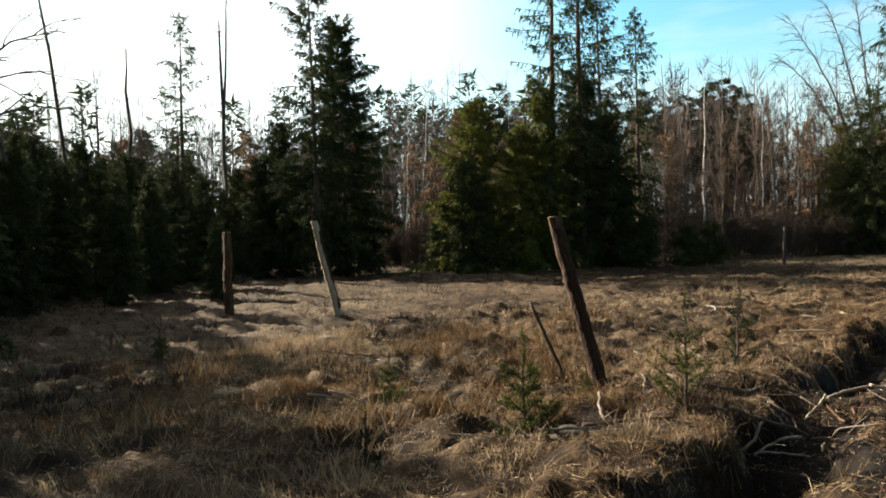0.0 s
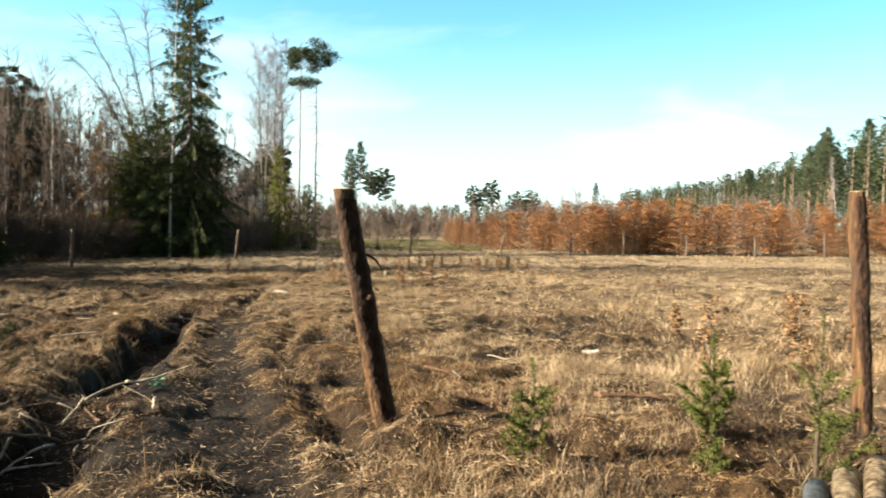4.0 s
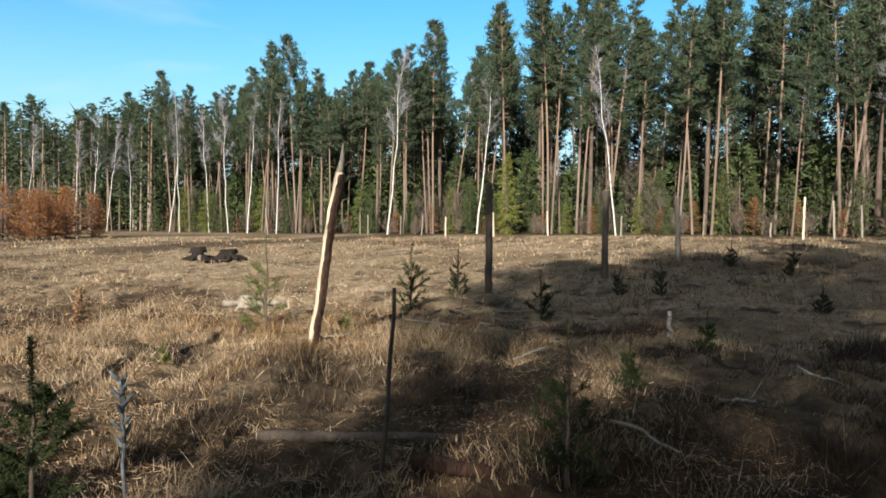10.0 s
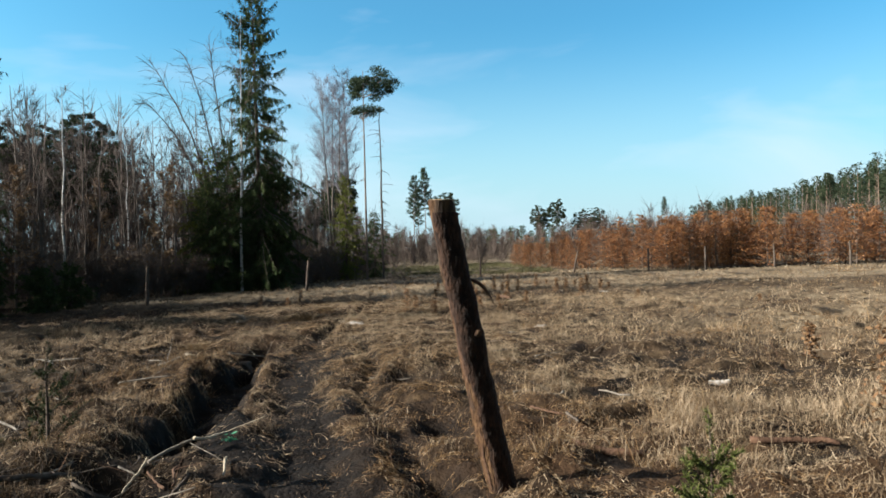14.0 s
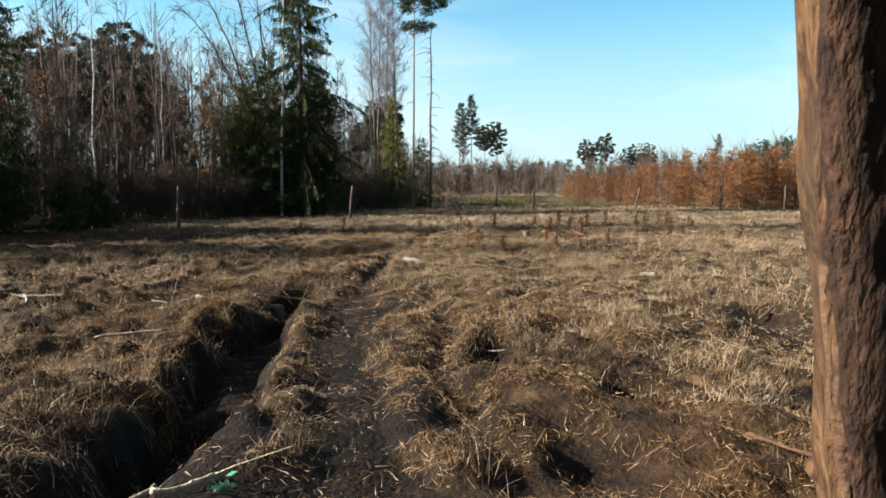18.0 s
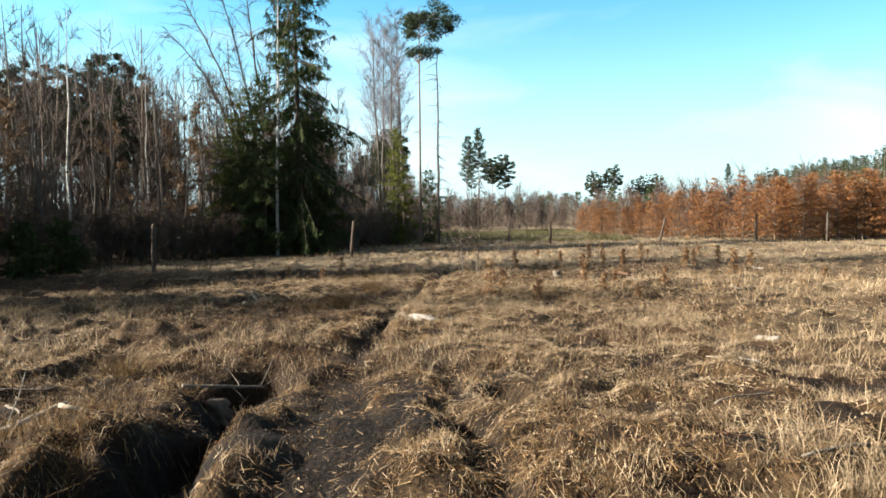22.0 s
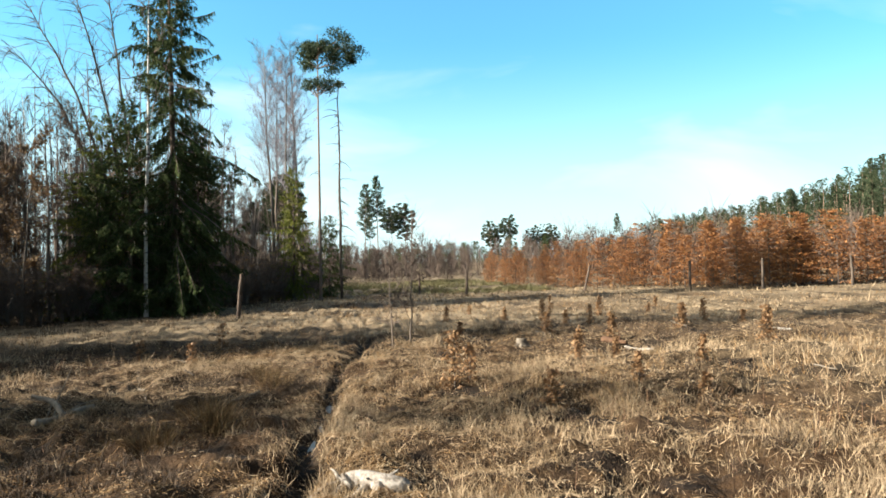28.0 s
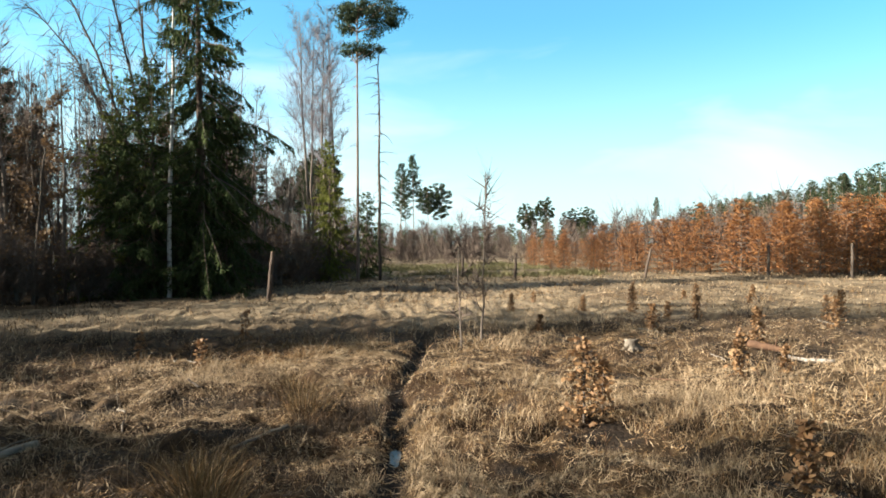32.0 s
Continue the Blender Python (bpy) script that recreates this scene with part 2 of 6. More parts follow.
def birch_bark():
    """White skin with dark bands and scars."""
    m = material("birch bark", [(0.272, 0.2516, 0.2244), (0.3536, 0.34, 0.3128), (0.4216, 0.408, 0.3876)], 3.0, 0.6, "object", 0.3, 0.3, 30, stretch=(1, 1, 2.5))
    n, l = m.node_tree.nodes, m.node_tree.links
    bsdf, ramp = n["Principled BSDF"], n["Color Ramp"]
    tex = n.new("ShaderNodeTexCoord")
    mp = n.new("ShaderNodeMapping")
    mp.inputs["Scale"].default_value = (1.2, 1.2, 5.0)
    scars = n.new("ShaderNodeTexNoise")
    scars.inputs["Scale"].default_value, scars.inputs["Detail"].default_value = 2.0, 4.0
    l.new(tex.outputs["Object"], mp.inputs["Vector"])
    l.new(mp.outputs["Vector"], scars.inputs["Vector"])
    cut = n.new("ShaderNodeMapRange")
    cut.inputs["From Min"].default_value, cut.inputs["From Max"].default_value = 0.56, 0.62
    l.new(scars.outputs["Fac"], cut.inputs["Value"])
    mix = n.new("ShaderNodeMix")
    mix.data_type = "RGBA"
    mix.inputs["B"].default_value = (0.06, 0.05, 0.045, 1)
    l.new(cut.outputs["Result"], mix.inputs["Factor"])
    l.new(ramp.outputs["Color"], mix.inputs["A"])
    l.new(mix.outputs["Result"], bsdf.inputs["Base Color"])
    return m


def post_wood():
    """Orange-brown wood with dark streaks along the grain and patches of bark."""
    m = material("weathered reddish post wood", [(0.012, 0.006, 0.0035), (0.046, 0.022, 0.01), (0.1, 0.053, 0.023), (0.165, 0.1, 0.05)], 38.0, 0.8, "none", 0.0, 1.0, 60, stretch=(1, 1, 0.07))
    n, l = m.node_tree.nodes, m.node_tree.links
    bsdf, ramp = n["Principled BSDF"], n["Color Ramp"]
    tex = n.new("ShaderNodeTexCoord")
    mp = n.new("ShaderNodeMapping")
    mp.inputs["Scale"].default_value = (1.0, 1.0, 0.28)
    patch = n.new("ShaderNodeTexNoise")
    patch.inputs["Scale"].default_value, patch.inputs["Detail"].default_value = 13.0, 5.0
    l.new(tex.outputs["Object"], mp.inputs["Vector"])
    l.new(mp.outputs["Vector"], patch.inputs["Vector"])
    cut = n.new("ShaderNodeMapRange")
    cut.inputs["From Min"].default_value, cut.inputs["From Max"].default_value = 0.52, 0.6
    cut.inputs["To Max"].default_value = 0.75
    l.new(patch.outputs["Fac"], cut.inputs["Value"])
    mix = n.new("ShaderNodeMix")
    mix.data_type = "RGBA"
    mix.inputs["B"].default_value = (0.035, 0.021, 0.013, 1)
    l.new(cut.outputs["Result"], mix.inputs["Factor"])
    l.new(ramp.outputs["Color"], mix.inputs["A"])
    l.new(mix.outputs["Result"], bsdf.inputs["Base Color"])
    return m


PINEBARK, BIRCHBARK = pine_bark(), birch_bark()
POSTWOOD = post_wood()
PALEWOOD = material("pale split wood", [(0.16, 0.122, 0.08), (0.33, 0.275, 0.2), (0.46, 0.405, 0.315)], 26.0, 0.75, "none", 0.0, 0.6, 50, stretch=(1, 1, 0.08))
LOGWOOD = material("patchy log with bark remnants", [(0.018, 0.011, 0.007), (0.06, 0.038, 0.022), (0.3, 0.225, 0.14), (0.41, 0.33, 0.23)], 17.0, 0.85, "object", 0.2, 0.7, 30, stretch=(1, 1, 1))
GREYWOOD = material("grey weathered wood", [(0.063, 0.049, 0.0385), (0.14, 0.119, 0.0945), (0.238, 0.21, 0.175)], 8.0, 0.85, "object", 0.35, 0.6, 40, stretch=(1, 1, 0.3))
ENDWOOD = material("sawn wood end", [(0.165, 0.1125, 0.0638), (0.27, 0.195, 0.1162), (0.345, 0.27, 0.18)], 14.0, 0.8, "none", 0.0, 0.3, 60)
BLEACHED = material("bleached white birch wood", [(0.045, 0.034, 0.025), (0.19, 0.168, 0.145), (0.36, 0.335, 0.3)], 22.0, 0.7, "none", 0.0, 0.4, 40)
DARKSHELL = material("dark red-brown bark", [(0.008, 0.004, 0.0025), (0.028, 0.014, 0.008), (0.07, 0.034, 0.018)], 30.0, 0.9, "none", 0.0, 1.0, 55, stretch=(1, 1, 0.35))
STRIP = material("dark bark strip", [(0.028, 0.0154, 0.0098), (0.077, 0.042, 0.0245), (0.14, 0.077, 0.042)], 10.0, 0.9, "island", 0.5, 0.6, 40)
SOIL = material("damp dark soil", [(0.004, 0.0028, 0.0019), (0.0095, 0.0066, 0.0046), (0.019, 0.0138, 0.01)], 9.0, 0.95, "none", 0.0, 0.8, 50)
GREENFOIL = material("green plastic scrap", [(0.03, 0.14, 0.07), (0.06, 0.22, 0.12)], 12.0, 0.4, "none")
TUBE = material("bluish grey sapling bark", [(0.03, 0.035, 0.038), (0.09, 0.1, 0.105), (0.17, 0.185, 0.19)], 15.0, 0.7, "none", 0.0, 0.4, 60)


def water():
    m = bpy.data.materials.new("puddle water")
    m.use_nodes = True
    b = m.node_tree.nodes["Principled BSDF"]
    b.inputs["Base Color"].default_value = (0.016, 0.014, 0.012, 1)
    b.inputs["Roughness"].default_value = 0.32
    return m


WATER = water()


# ---- the lie of the land ----
def hashed(ix, iy, seed):
    v = np.sin(ix * 127.1 + iy * 311.7 + seed * 74.7) * 43758.5453
    return v - np.floor(v)


def bumps(x, y, size, seed=0):
    """Smooth noise from -1 to 1 with humps about so many metres wide."""
    x, y = np.asarray(x, float) / size, np.asarray(y, float) / size
    ix, iy = np.floor(x), np.floor(y)
    fx, fy = x - ix, y - iy
    fx, fy = fx * fx * (3 - 2 * fx), fy * fy * (3 - 2 * fy)
    a, b = hashed(ix, iy, seed), hashed(ix + 1, iy, seed)
    c, d = hashed(ix, iy + 1, seed), hashed(ix + 1, iy + 1, seed)
    return 2 * ((a + (b - a) * fx) + ((c + (d - c) * fx) - (a + (b - a) * fx)) * fy) - 1


def groove(x, y, xs, ys, half, soft):
    """1 along the line y(x), fading to 0 past its half width."""
    d = np.abs(y - np.interp(x, xs, ys))
    return np.clip(1 - (d - half) / soft, 0, 1) ** 2


LANE = ([-4, 2, 5.75, 7.5, 10.7, 12.75, 14, 18, 20, 23.4, 27, 30, 45], [-1.6, -0.4, 0.85, 1.3, 1.93, 2.15, 2.4, 2.5, 2.55, 2.6, 2.3, 2.2, 3.4])
RUT = ([4, 5.5, 7.6, 8.9, 10.4, 12, 14.3, 16, 20], [-0.5, 0.0, 0.4, 0.85, 1.0, 1.2, 1.5, 1.95, 2.3])
DITCH = ([2.5, 3.5, 5.6, 8, 10, 12, 13.5, 15.5], [1.5, 1.75, 2.15, 2.5, 2.8, 3.0, 3.15, 3.4])


PITS = ((10.1, 0.56, 0.2, 0.2), (9.25, -0.4, 0.16, 0.22), (8.1, 0.06, 0.3, 0.22), (12.95, 0.92, 0.2, 0.16), (10.4, 0.5, 0.18, 0.14), (13.2, 0.95, 0.16, 0.14), (12.2, 1.15, 0.16, 0.14), (6.3, 0.0, 0.18, 0.14), (5.6, -0.02, 0.14, 0.12),
        (14.1, 3.3, 0.35, 0.25), (12.7, 3.3, 0.3, 0.2), (27.6, 2.5, 0.5, 0.16), (11.4, -2.2, 0.2, 0.12), (18.5, -0.6, 0.2, 0.14), (20.4, 0.6, 0.2, 0.14), (3.2, 4.4, 0.25, 0.15), (5.4, 6.4, 0.3, 0.16), (4.35, 3.6, 0.3, 0.22), (6.1, 3.75, 0.22, 0.16), (2.0, 11.3, 0.4, 0.22), (4.9, 9.6, 0.3, 0.18), (3.6, 7.2, 0.25, 0.16), (7.4, 6.6, 0.3, 0.16), (8.6, 4.6, 0.25, 0.14))


def fade(x, a, b, c, d):
    return np.clip((x - a) / (b - a), 0, 1) * np.clip((d - x) / (d - c), 0, 1)


def soil_mask(x, y):
    """How bare the ground is: the wheel lanes, the ditch, scattered scrapes."""
    x, y = np.asarray(x, float), np.asarray(y, float)
    wob = 0.12 * bumps(x, y, 0.5, 31) + 0.06 * bumps(x, y, 0.17, 32)
    lane = groove(x, y + wob, *LANE, 0.21, 0.26) * fade(x, 1, 4, 13.5, 16)
    thin = groove(x, y + 0.5 * wob, *LANE, 0.06, 0.14) * fade(x, 13.5, 16, 28, 31)
    rut = groove(x, y + wob, *RUT, 0.07, 0.16) * fade(x, 4.2, 6, 14, 16.5) * 0.8
    ditch = groove(x, y + 1.4 * wob, *DITCH, 0.28, 0.2) * (0.4 + 0.6 * filled(x)) * fade(x, 2.6, 4, 13.6, 15)
    scrape = np.clip((bumps(x, y, 1.1, 41) + 0.5 * bumps(x, y, 0.4, 42) - 0.75) * 3, 0, 1) * 0.7
    churn = np.clip((bumps(x, y, 0.42, 43) + 0.6 * bumps(x, y, 0.17, 44) + 0.1 + 0.55 * fade(x, 1.5, 3, 7, 9.5)) * 2.2, 0, 1) * groove(x, y - 0.35 * fade(x, 1.5, 3, 7, 9.5), *LANE, 0.7, 1.1) * fade(x, 3, 5, 13, 16)
    crumbs = np.clip((0.5 * bumps(x, y, 0.3, 45) - 0.8 * bumps(x, y, 0.42, 4) + 0.4 * bumps(x, y, 0.12, 46) - 0.38) * 2.5, 0, 1) * 0.85
    pits = np.maximum(churn, crumbs)
    for px, py, pr, pd in PITS:
        pits = np.maximum(pits, np.exp(-(((x - px) / 1.4) ** 2 + (y - py + 0.4 * wob) ** 2) / (1.35 * pr) ** 2))
    trodden = np.clip(1.25 - ((x - 4.6) / 3.4) ** 2 - ((y - 0.75) / 1.35) ** 2, 0, 1) * np.clip(0.62 + 0.5 * bumps(x, y, 0.5, 47) + 0.35 * bumps(x, y, 0.19, 48), 0, 0.95)
    pits = np.maximum(pits, trodden)
    return np.clip(np.maximum.reduce([lane, thin, rut, ditch, scrape, pits]), 0, 1)


def filled(x):
    """Where the ditch has been trodden in and half filled."""
    return 1 - 0.85 * np.exp(-((x - 6.9) / 0.6) ** 2)


def land(x, y):
    """Height of the ground, without the tussocks."""
    x, y = np.asarray(x, float), np.asarray(y, float)
    z = -2.4 * (np.tanh(x / 120) + np.tanh(y / 120))
    near = np.exp(-((x - 12) ** 2 + y ** 2) / 60.0 ** 2)
    z = z + near * (0.08 * bumps(x, y, 4.2, 1) + 0.07 * bumps(x, y, 1.7, 2))
    wx, wy = x + 0.22 * bumps(x, y, 0.7, 7) + 0.1 * bumps(x, y, 0.27, 8), y + 0.22 * bumps(x, y, 0.7, 9) + 0.1 * bumps(x, y, 0.27, 10)
    tuss = 0.065 * bumps(wx, wy, 0.95, 3) + 0.05 * bumps(wx, wy, 0.42, 4) + 0.055 * (0.5 - np.abs(bumps(wx, wy, 0.33, 11))) + 0.05 * bumps(wx, wy, 0.2, 5) + 0.035 * bumps(x, y, 0.12, 6)
    bare = soil_mask(x, y)
    z = z + near * tuss * (1 - 0.55 * bare) * (1 + 0.25 * np.clip((y - 2.8) / 1.0, 0, 1) * np.clip((24 - x) / 4, 0, 1))
    wob = 0.12 * bumps(x, y, 0.5, 31)
    z = z - 0.09 * groove(x, y + wob, *LANE, 0.22, 0.35) * fade(x, 1, 4, 13.5, 16)
    z = z - 0.11 * groove(x, y + 0.5 * wob, *LANE, 0.06, 0.2) * fade(x, 13.5, 16, 28, 31)
    z = z - 0.1 * groove(x, y + wob, *RUT, 0.08, 0.22) * fade(x, 4.2, 6, 14, 16.5)
    wide = 0.16 + 0.12 * bumps(x, 0 * y, 1.3, 33) + 0.1 * bumps(x, y, 0.33, 36)
    z = z - (0.46 + 0.1 * bumps(x, 0 * y, 0.9, 34)) * groove(x, y + 1.4 * wob, *DITCH, wide, 0.3) * filled(x) * np.clip(0.8 + 0.5 * bumps(x, y, 0.8, 37), 0.5, 1) * fade(x, 2.6, 4, 13.8, 14.8)
    z = z + 0.05 * bumps(x, y, 0.22, 35) * groove(x, y, *DITCH, 0.5, 0.3) * fade(x, 2.6, 4, 13.8, 14.8)
    for px, py, pr, pd in PITS:
        z = z - pd * np.exp(-(((x - px) / 1.4) ** 2 + (y - py + 0.4 * wob) ** 2) / pr ** 2)
    d = y - np.interp(x, *DITCH)
    z = z + 0.06 * np.exp(-((d - 0.8) / 0.4) ** 2) * fade(x, 2.6, 4.5, 13.5, 15.5)
    z = z + (0.16 + 0.07 * bumps(x, y, 0.13, 38) + 0.05 * bumps(x, y, 0.07, 39)) * np.exp(-((x - 5.5) ** 2 + (y + 0.62) ** 2) / 0.045)
    return z


def height(x, y):
    return float(land(x, y))


# ---- mesh makers ----
class Geo:
    """Gathers triangles."""

    def __init__(self):
        self.v, self.t, self.n = [], [], 0

    def add(self, v, t):
        v = np.asarray(v, float).reshape(-1, 3)
        self.v.append(v)
        self.t.append(np.asarray(t, int).reshape(-1, 3) + self.n)
        self.n += len(v)

    def tube(self, points, radii, sides=6, cap=True, rough=0.0, rng=None):
        pts = np.asarray(points, float)
        k = len(pts)
        ring = []
        tang = np.gradient(pts, axis=0)
        side = np.array([1.0, 0.0, 0.0]) if abs(tang[0][0]) < 0.8 * np.linalg.norm(tang[0]) else np.array([0.0, 1.0, 0.0])
        ang = np.arange(sides) * 2 * math.pi / sides
        for i in range(k):
            t = tang[i] / (np.linalg.norm(tang[i]) + 1e-9)
            a = np.cross(t, side)
            a /= np.linalg.norm(a) + 1e-9
            b = np.cross(t, a)
            r = radii[i] * (1 + (rng.uniform(-rough, rough, sides) if rough else np.zeros(sides)))
            ring.append(pts[i] + r[:, None] * (np.cos(ang)[:, None] * a + np.sin(ang)[:, None] * b))
        v = np.concatenate(ring)
        t = []
        for i in range(k - 1):
            for j in range(sides):
                p, q = i * sides + j, i * sides + (j + 1) % sides
                t += [(p, q, p + sides), (q, q + sides, p + sides)]
        if cap:
            m = len(v)
            v = np.concatenate([v, pts[:1], pts[-1:]])
            for j in range(sides):
                t += [(j, m, (j + 1) % sides), ((k - 1) * sides + j, (k - 1) * sides + (j + 1) % sides, m + 1)]
        self.add(v, t)

    def spikes(self, base, way, width, rng):
        """One thin triangle from each base along its way."""
        base, way = np.asarray(base, float), np.asarray(way, float)
        k = len(base)
        side = np.cross(way, rng.normal(size=(k, 3)))
        side /= np.linalg.norm(side, axis=1)[:, None] + 1e-9
        side *= np.broadcast_to(np.asarray(width, float).reshape(-1, 1) / 2, (k, 1))
        v = np.stack([base - side, base + side, base + way], 1).reshape(-1, 3)
        self.add(v, np.arange(3 * k))

    def leaves(self, base, size, rng, flat=0.6):
        """A kite-shaped leaf, two triangles, at each base."""
        base = np.asarray(base, float)
        k = len(base)
        a = rng.normal(size=(k, 3)) * (1, 1, 1 - flat)
        a /= np.linalg.norm(a, axis=1)[:, None]
        b = np.cross(a, rng.normal(size=(k, 3)) * (0.5, 0.5, 1))
        b /= np.linalg.norm(b, axis=1)[:, None]
        s = (np.asarray(size) * rng.uniform(0.6, 1.3, k))[:, None]
        v = np.stack([base, base + a * s * 0.5 + b * s * 0.33, base + a * s, base + a * s * 0.5 - b * s * 0.33], 1).reshape(-1, 3)
        i = np.arange(k)[:, None] * 4
        self.add(v, np.concatenate([i + (0, 1, 2), i + (0, 2, 3)], 1).reshape(-1, 3))

    def blades(self, base, length, width, lean, rng, flop=1.0):
        """Bent grass blades of three triangles."""
        base = np.asarray(base, float)
        k = len(base)
        way = np.stack([lean[:, 0], lean[:, 1], np.ones(k)], 1)
        way /= np.linalg.norm(way, axis=1)[:, None]
        az = rng.uniform(0, 2 * math.pi, k)
        side = np.stack([np.cos(az), np.sin(az), np.zeros(k)], 1) * (np.asarray(width) / 2).reshape(-1, 1)
        ln = np.asarray(length).reshape(-1, 1)
        mid = base + way * ln * 0.55
        out = np.stack([lean[:, 0], lean[:, 1], np.zeros(k)], 1)
        tip = mid + (way + out * flop * 0.8 - np.array([0, 0, 0.45]) * flop * rng.uniform(0.2, 1.5, (k, 1))) * ln * 0.5
        v = np.stack([base - side, base + side, mid - side * 0.8, mid + side * 0.8, tip], 1).reshape(-1, 3)
        i = np.arange(k)[:, None] * 5
        self.add(v, np.concatenate([i + (0, 1, 3), i + (0, 3, 2), i + (2, 3, 4)], 1).reshape(-1, 3))

    def straws(self, base, way, width):
        """Flat thin four-sided straws, lying along way."""
        base, way = np.asarray(base, float), np.asarray(way, float)
        k = len(base)
        side = np.stack([-way[:, 1], way[:, 0], 0 * way[:, 0]], 1)
        side = side / (np.linalg.norm(side, axis=1)[:, None] + 1e-9) * (np.asarray(width).reshape(-1, 1) / 2)
        v = np.stack([base - side, base + side, base + way + side * 0.5, base + way - side * 0.5], 1).reshape(-1, 3)
        i = np.arange(k)[:, None] * 4
        self.add(v, np.concatenate([i + (0, 1, 2), i + (0, 2, 3)], 1).reshape(-1, 3))

    def mesh(self, name, mat, smooth=False):
        v, t = np.concatenate(self.v), np.concatenate(self.t)
        me = bpy.data.meshes.new(name)
        me.vertices.add(len(v))
        me.vertices.foreach_set("co", v.astype(np.float32).ravel())
        me.loops.add(3 * len(t))
        me.loops.foreach_set("vertex_index", t.astype(np.int32).ravel())
        me.polygons.add(len(t))
        me.polygons.foreach_set("loop_start", np.arange(0, 3 * len(t), 3, dtype=np.int32))
        me.update(calc_edges=True)
        if smooth:
            me.polygons.foreach_set("use_smooth", np.ones(len(t), bool))
        me.materials.append(mat)
        return me


def part(name, geo, mat, parent, label="", smooth=False):
    ob = new(name, geo.mesh(name, mat, smooth))
    ob.parent = parent
    if label:
        tagged(ob, label)
    if name in ("branchwork", "crown", "leaves", "needles", "snagwork"):
        tagged(ob, kind="stuff")
    return ob


def unit(v):
    return v / (np.linalg.norm(v, axis=-1, keepdims=True) + 1e-9)


def curve(start, way, length, droop, steps=5, wobble=0.0, rng=None):
    """Points along a limb that sets out along way and sags (or, below zero, rises)."""
    p, w = np.array(start, float), unit(np.array(way, float))
    pts = [p.copy()]
    for i in range(steps):
        w = unit(w + np.array([0, 0, -droop / steps]) + (rng.normal(size=3) * wobble if wobble else 0))
        p = p + w * length / steps
        pts.append(p.copy())
    return np.array(pts)


def along(pts, s):
    f = np.asarray(s) * (len(pts) - 1)
    i = np.minimum(f.astype(int), len(pts) - 2)
    u = (f - i)[:, None]
    return pts[i] * (1 - u) + pts[i + 1] * u


class Kind:
    """A few built examples of one kind of thing, set out over and over."""

    def __init__(self, things):
        self.things, self.used = things, [None] * len(things)

    def put(self, i, x, y, turn, size=1.0, lean=(0, 0), sink=0.03, tall=1.0, label=""):
        i %= len(self.things)
        z = height(x, y) - sink
        ob = self.things[i]
        if self.used[i] is None:
            self.used[i] = (size, tall)
            ob.matrix_basis = pose(x, y, z, lean[0], lean[1], turn) @ Matrix.Diagonal((size, size, size * tall, 1))
        else:
            s, h = self.used[i]
            ob = copy_thing(ob, pose(x, y, z, lean[0], lean[1], turn) @ Matrix.Diagonal((size / s, size / s, size * tall / (s * h), 1)))
        if label:
            tagged(ob, label)
        return ob


